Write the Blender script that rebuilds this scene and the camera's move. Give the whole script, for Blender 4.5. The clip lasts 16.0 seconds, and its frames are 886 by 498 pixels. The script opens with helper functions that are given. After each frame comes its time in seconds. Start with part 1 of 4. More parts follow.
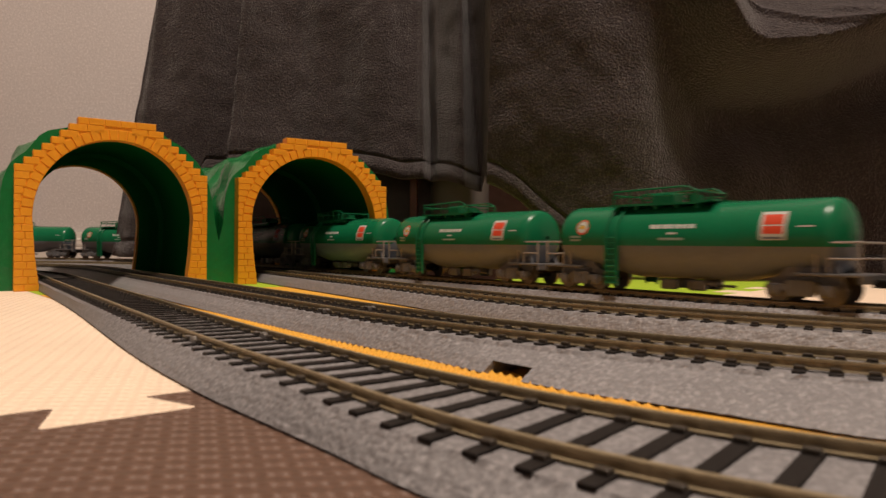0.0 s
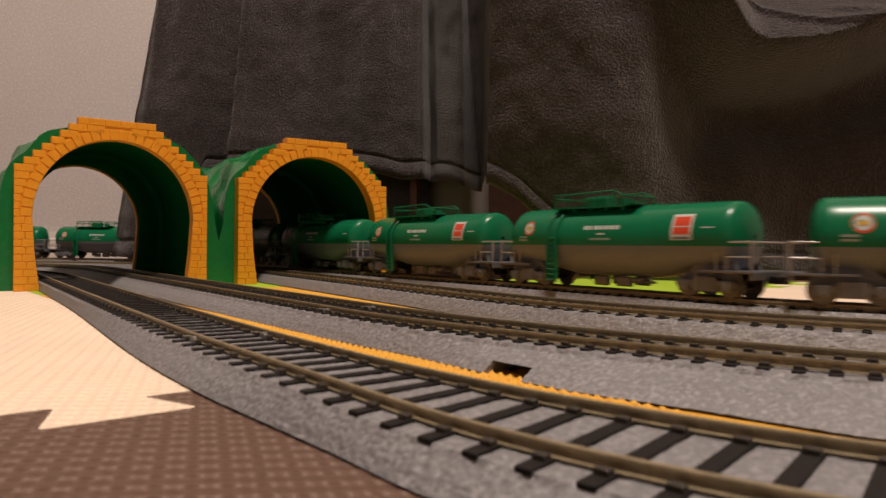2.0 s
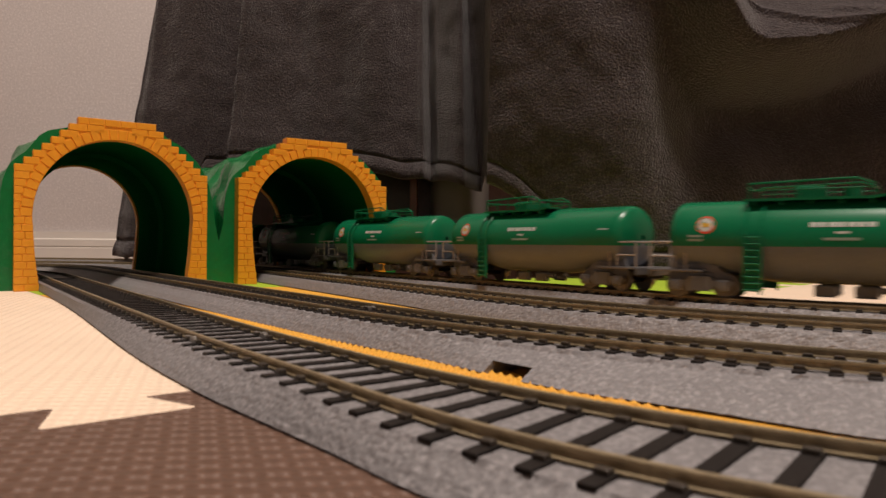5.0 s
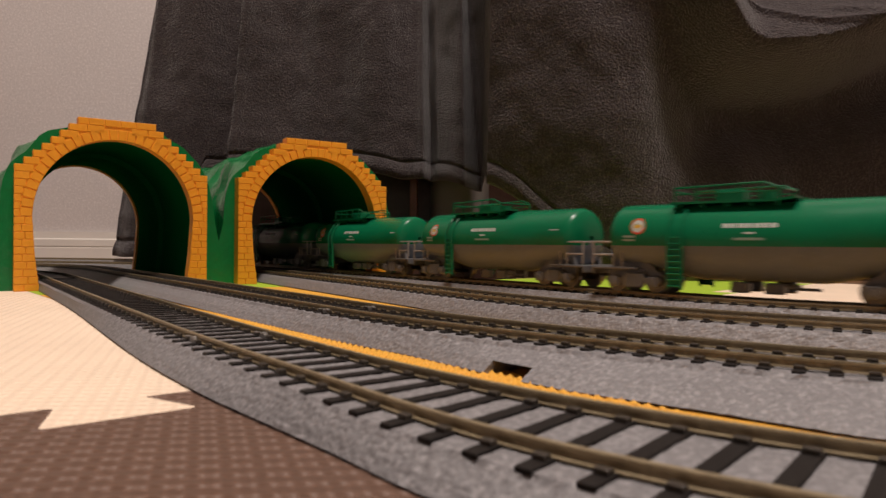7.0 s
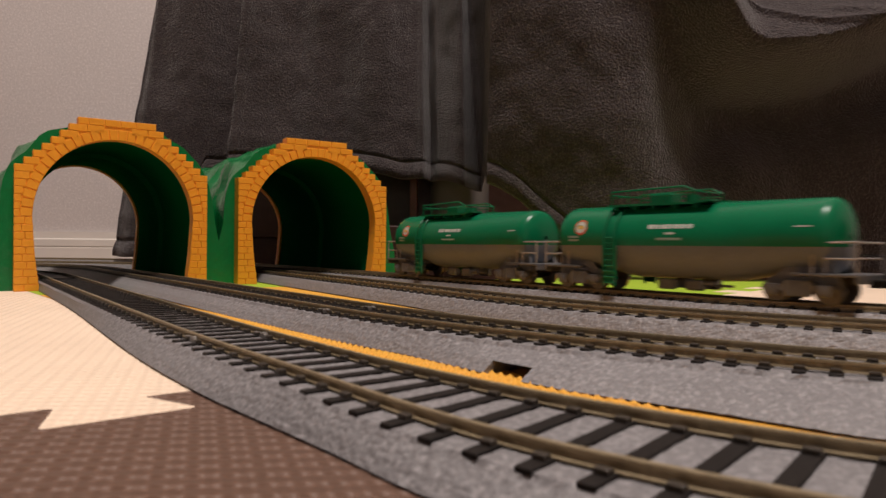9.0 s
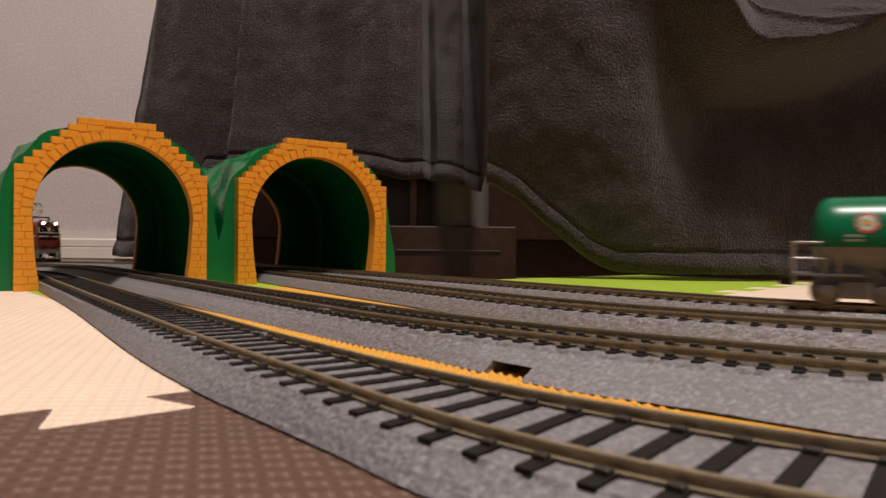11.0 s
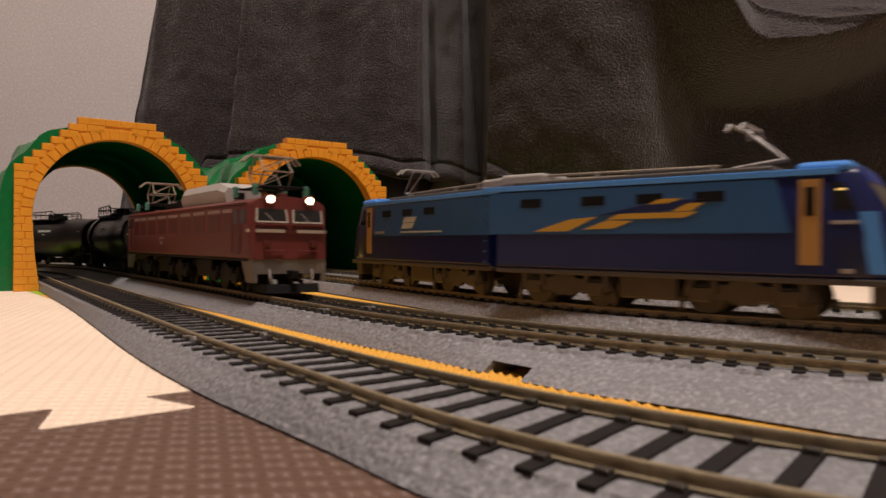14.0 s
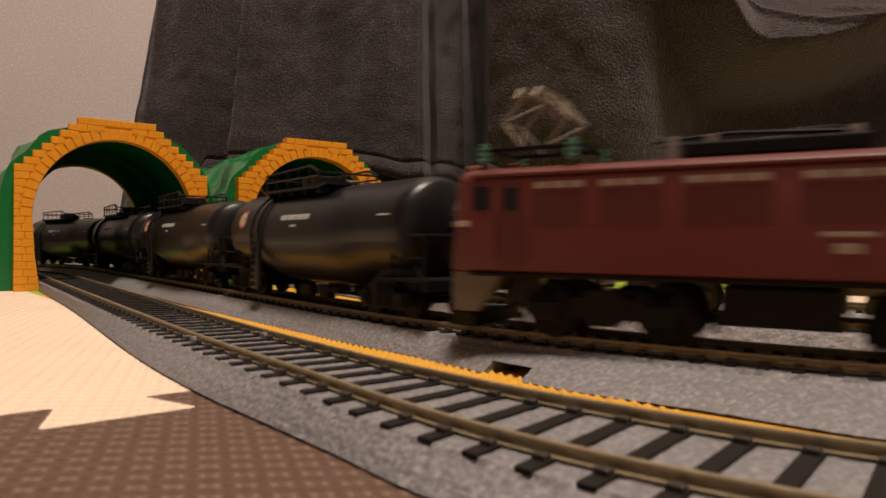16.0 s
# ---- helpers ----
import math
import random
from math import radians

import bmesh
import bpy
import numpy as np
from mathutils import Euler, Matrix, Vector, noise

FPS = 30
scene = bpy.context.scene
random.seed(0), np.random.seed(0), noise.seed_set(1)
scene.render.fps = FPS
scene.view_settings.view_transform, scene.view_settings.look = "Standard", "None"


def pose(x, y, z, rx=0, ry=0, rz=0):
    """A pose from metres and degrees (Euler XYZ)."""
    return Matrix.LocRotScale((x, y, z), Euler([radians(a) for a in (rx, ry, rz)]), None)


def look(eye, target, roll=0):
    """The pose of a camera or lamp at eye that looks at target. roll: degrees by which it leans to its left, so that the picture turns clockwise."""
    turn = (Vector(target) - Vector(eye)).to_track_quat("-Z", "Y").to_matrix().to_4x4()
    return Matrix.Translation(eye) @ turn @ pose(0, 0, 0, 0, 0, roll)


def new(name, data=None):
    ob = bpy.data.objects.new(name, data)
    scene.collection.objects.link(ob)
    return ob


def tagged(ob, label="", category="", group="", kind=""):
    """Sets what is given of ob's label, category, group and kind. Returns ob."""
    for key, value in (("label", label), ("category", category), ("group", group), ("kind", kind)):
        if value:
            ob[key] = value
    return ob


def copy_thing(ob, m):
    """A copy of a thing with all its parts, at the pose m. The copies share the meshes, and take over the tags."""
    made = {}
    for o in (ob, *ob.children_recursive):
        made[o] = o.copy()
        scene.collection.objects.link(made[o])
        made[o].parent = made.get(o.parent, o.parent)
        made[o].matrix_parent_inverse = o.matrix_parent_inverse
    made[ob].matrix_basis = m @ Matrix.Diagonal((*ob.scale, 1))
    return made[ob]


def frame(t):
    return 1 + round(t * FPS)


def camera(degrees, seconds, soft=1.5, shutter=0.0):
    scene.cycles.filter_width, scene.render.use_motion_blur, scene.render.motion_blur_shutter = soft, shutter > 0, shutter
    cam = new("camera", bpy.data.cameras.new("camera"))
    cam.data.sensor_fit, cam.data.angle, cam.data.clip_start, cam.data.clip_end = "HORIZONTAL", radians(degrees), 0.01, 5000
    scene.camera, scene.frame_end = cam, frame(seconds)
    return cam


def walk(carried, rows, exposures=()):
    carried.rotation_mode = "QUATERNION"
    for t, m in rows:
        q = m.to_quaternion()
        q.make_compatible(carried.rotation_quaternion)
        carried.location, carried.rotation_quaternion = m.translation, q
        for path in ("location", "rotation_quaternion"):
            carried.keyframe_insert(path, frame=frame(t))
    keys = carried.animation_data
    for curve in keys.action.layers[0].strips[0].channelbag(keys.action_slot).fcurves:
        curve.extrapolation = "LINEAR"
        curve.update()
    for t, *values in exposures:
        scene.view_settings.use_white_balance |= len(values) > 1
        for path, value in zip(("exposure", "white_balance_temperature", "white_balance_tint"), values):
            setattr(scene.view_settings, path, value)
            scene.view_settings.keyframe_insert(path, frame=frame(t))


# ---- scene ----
cam = camera(66.1, 16.0, shutter=0.55)
EYE = (0.0, 0.0, 0.0290)
CAM = look(EYE, (0.0, 1.0, 0.0290 - 0.0045), roll=0.573)
cam.data.dof.use_dof, cam.data.dof.focus_distance, cam.data.dof.aperture_fstop = True, 0.45, 46.0
walk(cam, [(0.0, CAM), (16.0, CAM)], exposures=[(0.0, 0.0, 7050, 10), (1.5, 0.0, 6850, 10), (4.0, 0.0, 6700, 10), (6.5, 0.0, 6450, 10), (9.0, 0.0, 6300, 10), (13.0, 0.0, 6150, 10), (14.0, 0.0, 6350, 10), (14.5, 0.0, 6550, 10), (15.0, 0.0, 6800, 10), (15.5, 0.0, 7050, 10), (16.0, 0.0, 7050, 10)])

# ---------------------------------------------------------------- light
world = bpy.data.worlds.new("room_air")
scene.world = world
world.use_nodes = True
world.node_tree.nodes["Background"].inputs[0].default_value = (1.0, 0.80, 0.62, 1)
world.node_tree.nodes["Background"].inputs[1].default_value = 0.02


def area_lamp(name, eye, target, size, power, colour):
    data = bpy.data.lights.new(name, "AREA")
    data.shape, data.size, data.energy, data.color = "DISK", size, power, colour
    ob = new(name, data)
    ob.matrix_world = look(eye, target)
    return ob


area_lamp("ceiling_lamp_light", (0.16, -0.12, 2.28), (0.05, 0.30, 0.0), 0.45, 62.0, (1.0, 0.87, 0.79))

# ---------------------------------------------------------------- materials
def material(name, colour, rough=0.6, metal=0.0, grain=0.0, grain_size=400.0, stain=0.0, stain_size=30.0,
             bump=0.0, bump_size=400.0, spec=0.5, sheen=0.0, emit=0.0, island=0.0, tone2=None, coat=0.0, voronoi=0.0, depth=0.3):
    """Procedural surface: colour, fine grain, broad stains, fine relief. Sizes are cycles per metre."""
    m = bpy.data.materials.new(name)
    m.use_nodes = True
    nt = m.node_tree
    n, l = nt.nodes, nt.links
    b = n["Principled BSDF"]
    b.inputs["Base Color"].default_value = (*colour, 1)
    b.inputs["Roughness"].default_value = rough
    b.inputs["Metallic"].default_value = metal
    b.inputs["Specular IOR Level"].default_value = spec
    b.inputs["Sheen Weight"].default_value = sheen
    b.inputs["Coat Weight"].default_value = coat
    if emit:
        b.inputs["Emission Color"].default_value = (*colour, 1)
        b.inputs["Emission Strength"].default_value = emit
    co = n.new("ShaderNodeTexCoord")
    last = None

    def mix(factor, base, target):
        x = n.new("ShaderNodeMix")
        x.data_type = "RGBA"
        l.new(factor, x.inputs[0])
        if base is None:
            x.inputs[6].default_value = (*colour, 1)
        else:
            l.new(base, x.inputs[6])
        x.inputs[7].default_value = (*target, 1)
        return x.outputs[2]

    def noise_fac(size, lo, hi, amount, detail=3.0):
        t = n.new("ShaderNodeTexNoise")
        t.inputs["Scale"].default_value = size
        t.inputs["Detail"].default_value = detail
        l.new(co.outputs["Object"], t.inputs["Vector"])
        r = n.new("ShaderNodeMapRange")
        r.inputs[1].default_value, r.inputs[2].default_value = lo, hi
        r.inputs[3].default_value, r.inputs[4].default_value = 0.0, amount
        l.new(t.outputs["Fac"], r.inputs[0])
        return r.outputs[0]

    dark = tuple(c * 0.45 for c in colour)
    light = tone2 or tuple(min(1.0, c * 1.7 + 0.02) for c in colour)
    if stain:
        last = mix(noise_fac(stain_size, 0.35, 0.75, stain), last, dark)
    if grain:
        last = mix(noise_fac(grain_size, 0.48, 0.68, grain), last, light)
        last = mix(noise_fac(grain_size * 1.37, 0.55, 0.75, grain), last, dark)
    if island:
        g = n.new("ShaderNodeNewGeometry")
        o = n.new("ShaderNodeObjectInfo")
        s = n.new("ShaderNodeMath")
        s.operation = "ADD"
        l.new(g.outputs["Random Per Island"], s.inputs[0])
        l.new(o.outputs["Random"], s.inputs[1])
        f = n.new("ShaderNodeMath")
        f.operation = "MULTIPLY"
        f.inputs[1].default_value = island * 0.5
        l.new(s.outputs[0], f.inputs[0])
        last = mix(f.outputs[0], last, tuple(c * 0.7 for c in colour))
    if last is not None:
        l.new(last, b.inputs["Base Color"])
    if bump:
        t = n.new("ShaderNodeTexVoronoi" if voronoi else "ShaderNodeTexNoise")
        t.inputs["Scale"].default_value = bump_size
        if not voronoi:
            t.inputs["Detail"].default_value = 4.0
        l.new(co.outputs["Object"], t.inputs["Vector"])
        k = n.new("ShaderNodeBump")
        k.inputs["Strength"].default_value = min(1.0, bump)
        k.inputs["Distance"].default_value = depth / bump_size
        l.new(t.outputs[0], k.inputs["Height"])
        l.new(k.outputs[0], b.inputs["Normal"])
    return m


def weave(m, pitch, height):
    """Adds the pressed lattice of small oblong pads that foam mats have."""
    nt = m.node_tree
    n, l = nt.nodes, nt.links
    co = n.new("ShaderNodeTexCoord")
    sep = n.new("ShaderNodeSeparateXYZ")
    l.new(co.outputs["Object"], sep.inputs[0])

    def wave(a, b):
        d = n.new("ShaderNodeMath")
        d.operation = "MULTIPLY"
        d.inputs[1].default_value = 2 * math.pi / pitch * a
        l.new(sep.outputs[0], d.inputs[0])
        e = n.new("ShaderNodeMath")
        e.operation = "MULTIPLY_ADD"
        e.inputs[1].default_value = 2 * math.pi / pitch * b
        l.new(sep.outputs[1], e.inputs[0])
        l.new(d.outputs[0], e.inputs[2])
        s = n.new("ShaderNodeMath")
        s.operation = "SINE"
        l.new(e.outputs[0], s.inputs[0])
        return s.outputs[0]

    p = n.new("ShaderNodeMath")
    p.operation = "MULTIPLY"
    l.new(wave(1.0, 0.35), p.inputs[0])
    l.new(wave(-0.2, 0.8), p.inputs[1])
    k = n.new("ShaderNodeBump")
    k.inputs["Strength"].default_value = 1.0
    k.inputs["Distance"].default_value = height
    l.new(p.outputs[0], k.inputs["Height"])
    l.new(k.outputs[0], n["Principled BSDF"].inputs["Normal"])
    return m


M = {}
M["wallpaper"] = material("wallpaper", (0.60, 0.545, 0.525), 0.85, grain=0.25, grain_size=260, bump=0.25, bump_size=260, stain=0.10, stain_size=5)
M["white_paint"] = material("white_paint", (0.75, 0.70, 0.64), 0.5, stain=0.08)
M["ceiling"] = material("ceiling_paper", (0.75, 0.72, 0.68), 0.9, bump=0.3, bump_size=200)
M["floor_wood"] = material("floor_wood", (0.22, 0.12, 0.06), 0.4, grain=0.4, grain_size=60, stain=0.4, stain_size=9)
M["cream_foam"] = weave(material("cream_foam", (0.85, 0.67, 0.505), 0.75, grain=0.1, grain_size=900, stain=0.12, stain_size=25, spec=0.3), 0.0048, 0.0005)
M["brown_foam"] = weave(material("brown_foam", (0.142, 0.079, 0.053), 0.55, grain=0.15, grain_size=900, stain=0.15, stain_size=30, spec=0.4), 0.0054, 0.0008)
M["yellow_foam"] = weave(material("yellow_foam", (0.72, 0.36, 0.035), 0.7, grain=0.12, grain_size=900, stain=0.12, stain_size=30), 0.0033, 0.0002)
M["lime_foam"] = weave(material("lime_foam", (0.36, 0.52, 0.025), 0.7, grain=0.1, grain_size=900, stain=0.12, stain_size=30), 0.0033, 0.0004)
M["ballast"] = material("ballast_plastic", (0.180, 0.171, 0.174), 0.6, grain=0.55, grain_size=900, stain=0.15, stain_size=60, bump=0.6, bump_size=1100, depth=0.4, tone2=(0.36, 0.342, 0.345))
M["sleeper"] = material("sleeper_plastic", (0.012, 0.009, 0.0075), 0.6, spec=0.2, grain=0.3, grain_size=1500, island=0.4)
M["rail"] = material("nickel_rail", (0.29, 0.23, 0.14), 0.42, metal=0.35, grain=0.3, grain_size=700, stain=0.45, stain_size=150)
M["fastener"] = material("fastener_plastic", (0.040, 0.032, 0.024), 0.32)
M["joiner"] = material("joiner_grey", (0.30, 0.28, 0.26), 0.35, metal=0.4)
M["orange_brick"] = material("orange_plastic", (0.86, 0.34, 0.016), 0.42, grain=0.12, grain_size=500, stain=0.12, stain_size=50, bump=0.15, bump_size=300, island=0.25)
M["orange_joint"] = material("orange_joint", (0.90, 0.36, 0.02), 0.5, stain=0.1)
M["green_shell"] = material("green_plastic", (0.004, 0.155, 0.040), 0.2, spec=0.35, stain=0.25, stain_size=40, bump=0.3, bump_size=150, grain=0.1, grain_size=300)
# Shell plastic again, with the tunnel's inner shade put into its darker colour
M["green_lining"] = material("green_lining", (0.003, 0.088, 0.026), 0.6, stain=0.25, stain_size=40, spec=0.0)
M["fleece"] = material("fleece", (0.040, 0.0305, 0.0315), 0.95, grain=0.85, grain_size=500, stain=0.2, stain_size=14, bump=1.0, bump_size=520, depth=1.6, spec=0.1, sheen=0.25, tone2=(0.086, 0.068, 0.063))
M["dark_wood"] = material("dark_wood", (0.035, 0.014, 0.009), 0.35, grain=0.3, grain_size=80, stain=0.3, stain_size=20)
M["red_wood"] = material("red_wood", (0.10, 0.03, 0.018), 0.4, grain=0.3, grain_size=80)
M["grey_metal"] = material("grey_metal", (0.16, 0.14, 0.125), 0.45, stain=0.2, stain_size=10)
M["tank_green"] = material("tank_green", (0.004, 0.135, 0.056), 0.27, spec=0.28, stain=0.12, stain_size=60, grain=0.05, grain_size=700)
M["tank_grey"] = material("tank_grey", (0.140, 0.163, 0.205), 0.45, spec=0.25, stain=0.2, stain_size=80, grain=0.1, grain_size=700)
M["bogie_grey"] = material("bogie_grey", (0.135, 0.136, 0.142), 0.3, stain=0.35, stain_size=150)
M["wheel_steel"] = material("wheel_steel", (0.17, 0.155, 0.14), 0.32, metal=0.6, stain=0.3, stain_size=200)
M["under_black"] = material("under_black", (0.005, 0.0045, 0.0045), 0.6, spec=0.2, stain=0.3, stain_size=150)
M["tank_black"] = material("tank_black", (0.008, 0.008, 0.008), 0.34, spec=0.35, stain=0.2, stain_size=80)
M["mark_white"] = material("mark_white", (0.48, 0.50, 0.46), 0.5)
M["mark_red"] = material("mark_red", (0.60, 0.06, 0.022), 0.45)
M["mark_yellow"] = material("mark_yellow", (0.52, 0.30, 0.028), 0.45)
M["rail_grey"] = material("handrail_grey", (0.33, 0.30, 0.28), 0.4, metal=0.2)
M["loco_red"] = material("loco_red", (0.114, 0.0185, 0.0135), 0.42, stain=0.15, stain_size=50, grain=0.06, grain_size=500)
M["loco_red_dark"] = material("loco_red_dark", (0.086, 0.0135, 0.0105), 0.5)
M["loco_grey"] = material("loco_grey", (0.15, 0.13, 0.108), 0.5, stain=0.3, stain_size=90)
M["window_grey"] = material("window_grey", (0.30, 0.25, 0.21), 0.35)
M["cream_trim"] = material("cream_trim", (0.42, 0.37, 0.30), 0.4)
M["roof_grey"] = material("roof_grey", (0.42, 0.38, 0.34), 0.55, stain=0.25, stain_size=60)
M["dark_glass"] = material("dark_glass", (0.012, 0.012, 0.012), 0.08, spec=0.7)
M["insulator"] = material("insulator_green", (0.10, 0.30, 0.22), 0.35)
M["panto_metal"] = material("panto_metal", (0.26, 0.21, 0.155), 0.5, metal=0.4)
M["head_lamp"] = material("head_lamp", (1.0, 0.86, 0.55), 0.3, emit=6.0)
M["cab_glow"] = material("cab_glow", (1.0, 0.62, 0.18), 0.3, emit=0.9)
M["blue_light"] = material("blue_light", (0.085, 0.29, 0.74), 0.35, stain=0.08)
M["blue_mid"] = material("blue_mid", (0.018, 0.082, 0.215), 0.38, stain=0.1, stain_size=40)
M["blue_dark"] = material("blue_dark", (0.003, 0.009, 0.072), 0.34, stain=0.1, stain_size=40)
M["door_yellow"] = material("door_yellow", (0.40, 0.215, 0.055), 0.4)
M["skirt_grey"] = material("skirt_grey", (0.055, 0.047, 0.043), 0.5, stain=0.2, stain_size=80)
M["bogie_brown"] = material("bogie_brown", (0.060, 0.048, 0.036), 0.5, stain=0.35, stain_size=150)
M["blue_front"] = material("blue_front", (0.016, 0.035, 0.21), 0.35, stain=0.1)
# windscreen glass with a beige reflection painted in as its colour
M["smoked_glass"] = material("smoked_glass", (0.20, 0.17, 0.13), 0.1, spec=0.7)

# ---------------------------------------------------------------- mesh helpers (millimetres)
MM = 0.001


def part(name, bm, mat, parent=None, label="", smooth=False):
    me = bpy.data.meshes.new(name)
    bmesh.ops.recalc_face_normals(bm, faces=bm.faces)
    bm.to_mesh(me)
    bm.free()
    for v in me.vertices:
        v.co *= MM
    if smooth:
        for f in me.polygons:
            f.use_smooth = True
        me.set_sharp_from_angle(angle=radians(38))
    for m in (mat if isinstance(mat, (list, tuple)) else [mat]):
        me.materials.append(M[m])
    ob = new(name, me)
    if parent is not None:
        ob.parent = parent
    if label:
        ob["label"] = label
    return ob


def box(bm, c, s, bev=0.0, rot=None):
    r = bmesh.ops.create_cube(bm, size=1.0)
    vs = r["verts"]
    bmesh.ops.scale(bm, vec=s, verts=vs)
    if bev:
        es = list({e for v in vs for e in v.link_edges})
        o = bmesh.ops.bevel(bm, geom=es, offset=bev, segments=2, affect="EDGES", profile=0.5)
        vs = list({v for f in o["faces"] for v in f.verts} | {v for v in vs if v.is_valid})
    if rot:
        bmesh.ops.rotate(bm, cent=(0, 0, 0), matrix=Euler([radians(a) for a in rot]).to_matrix(), verts=vs)
    bmesh.ops.translate(bm, vec=c, verts=vs)
    return vs


def rod(bm, a, b, r, n=8):
    a, b = Vector(a), Vector(b)
    d = b - a
    m = Matrix.Translation((a + b) / 2) @ d.to_track_quat("Z", "Y").to_matrix().to_4x4()
    return bmesh.ops.create_cone(bm, cap_ends=True, segments=n, radius1=r, radius2=r, depth=d.length, matrix=m)["verts"]


def wire(bm, pts, r, n=6):
    """A bent tube of one piece through the points."""
    pts = [Vector(p) for p in pts]
    ways = [(b - a).normalized() for a, b in zip(pts, pts[1:])]
    side = ways[0].orthogonal().normalized()
    rings = []
    for i, p in enumerate(pts):
        way = ways[0] if i == 0 else ways[-1] if i == len(pts) - 1 else (ways[i - 1] + ways[i]).normalized()
        side = (side - way * side.dot(way)).normalized()
        up = way.cross(side)
        grow = 1.0 if i in (0, len(pts) - 1) else min(1.6, 1.0 / max(0.6, way.dot(ways[i])))
        rings.append([tuple(p + (side * math.cos(a) + up * math.sin(a)) * r * grow) for a in (2 * math.pi * q / n for q in range(n))])
    loft(bm, rings)


def loft(bm, rings, closed=True, caps=True):
    """Skin rings of points that have equal counts."""
    vs = [[bm.verts.new(p) for p in ring] for ring in rings]
    k = len(vs[0])
    for a, b in zip(vs, vs[1:]):
        for i in range(k if closed else k - 1):
            j = (i + 1) % k
            bm.faces.new((a[i], a[j], b[j], b[i]))
    if caps and closed:
        bm.faces.new(vs[0][::-1])
        bm.faces.new(vs[-1])
    return vs


def prism(bm, pts, y0, y1):
    """Extrude an outline in x, z from y0 to y1."""
    loft(bm, [[(x, y0, z) for x, z in pts], [(x, y1, z) for x, z in pts]])


def empty(name, m, label, category, group=""):
    ob = new(name)
    ob.empty_display_size = 0.02
    ob.matrix_basis = m
    return tagged(ob, label, category, group)


def smooth(a, b, x):
    t = min(1.0, max(0.0, (x - a) / (b - a)))
    return t * t * (3 - 2 * t)


# ---------------------------------------------------------------- the ways of the four tracks
RAIL_TOP = 8.7
END = radians(-28.0)
#        x0      y0      heading  right R  gentle (len, R)  straight  left R
TRACKS = {
    "A": (-0.74, 104.13, -0.873, 169.7, (114.4, 1536.5), 330.0, 230.0),
    "B": (-27.15, 227.1, -0.925, 384.0, (0.0, 1.0), 400.0, 300.0),
    "C": (23.4, 289.8, -1.006, 287.5, (0.0, 1.0), 335.0, 340.0),
    "D": (113.4, 295.8, -0.925, 169.5, (0.0, 1.0), 545.0, 377.0),
}


def step_along(x, y, th, length, curve):
    if abs(curve) < 1e-9:
        return x + length * math.cos(th), y + length * math.sin(th), th
    t2 = th + length * curve
    return x + (math.sin(t2) - math.sin(th)) / curve, y - (math.cos(t2) - math.cos(th)) / curve, t2


def along(track, s):
    """Place and heading on a track's centre line at s millimetres."""
    x, y, th, rr, (gl, gr), straight, lr = TRACKS[track]
    if s >= 0:
        pieces = [((END - th) * rr, 1 / rr), (1e9, 0.0)]
        sign = 1
    else:
        pieces = [(gl, 1 / gr), (straight, 0.0)]
        th_l = th - gl / gr
        pieces += [((0.0 - th_l) * lr, -1 / lr), (1e9, 0.0)]
        sign = -1
    rest = abs(s)
    for length, curve in pieces:
        d = min(rest, length)
        if d > 0:
            x, y, th = step_along(x, y, th, sign * d, curve)
        rest -= d
        if rest <= 0:
            break
    return x, y, th


def cant(track, s):
    """Sideways slope of the bed; the nearest track twists a little on the soft mats."""
    return -0.010 + 0.078 * smooth(-34.7, 33.6, s) if track == "A" else 0.0


SINK = {"A": 1.4}


def beside(track, s, off, z):
    """A point off to the side of a track; the nearest track has pressed itself into the mats."""
    x, y, th = along(track, s)
    z = z * (1.0 - SINK.get(track, 0.0) / RAIL_TOP)
    z = z + off * cant(track, s) * min(1.0, max(0.0, z / 5.0))
    return (x - math.sin(th) * off, y + math.cos(th) * off, z)


def on_track(track, s, half, flip=False):
    """Pose of a vehicle whose bogies stand half millimetres before and behind s."""
    a, b = along(track, s - half), along(track, s + half)
    ang = math.atan2(b[1] - a[1], b[0] - a[0]) + (math.pi if flip else 0.0)
    return Matrix.Translation(((a[0] + b[0]) / 2 * MM, (a[1] + b[1]) / 2 * MM, RAIL_TOP * MM)) @ Matrix.Rotation(ang, 4, "Z")


# ---------------------------------------------------------------- room
def slab(name, lo, hi, mat, label="", kind="structure"):
    bm = bmesh.new()
    box(bm, [(a + b) / 2 for a, b in zip(lo, hi)], [b - a for a, b in zip(lo, hi)])
    return tagged(part(name, bm, mat), label, "", "", kind)


slab("floor", (-4400, -2200, -62), (2600, 1250, -12), "floor_wood", "brown wooden floor under the foam mats")
slab("wall_north", (-4400, 1250, -62), (2600, 1350, 2400), "wallpaper", "off-white textured wallpaper wall")
slab("wall_south", (-4400, -2300, -62), (2600, -2200, 2400), "wallpaper", "off-white textured wallpaper wall")
slab("wall_west", (-4500, -2300, -62), (-4400, 1350, 2400), "wallpaper", "off-white textured wallpaper wall")
slab("wall_east", (2600, -2300, -62), (2700, 1350, 2400), "wallpaper", "off-white textured wallpaper wall")
slab("ceiling", (-4500, -2300, 2400), (2700, 1350, 2450), "ceiling", "white papered ceiling")
bm = bmesh.new()
prof = [(0, -12), (0, 44), (-2, 47), (-6, 48), (-6, 36), (-9, 34), (-9, 22), (-7, 21), (-9, 19), (-9, -12)]
loft(bm, [[(x, 1249.5 + y, z) for y, z in prof] for x in (-4390, 2590)])
tagged(part("baseboard", bm, "white_paint"), "white moulded baseboard along the wall", "", "", "structure")

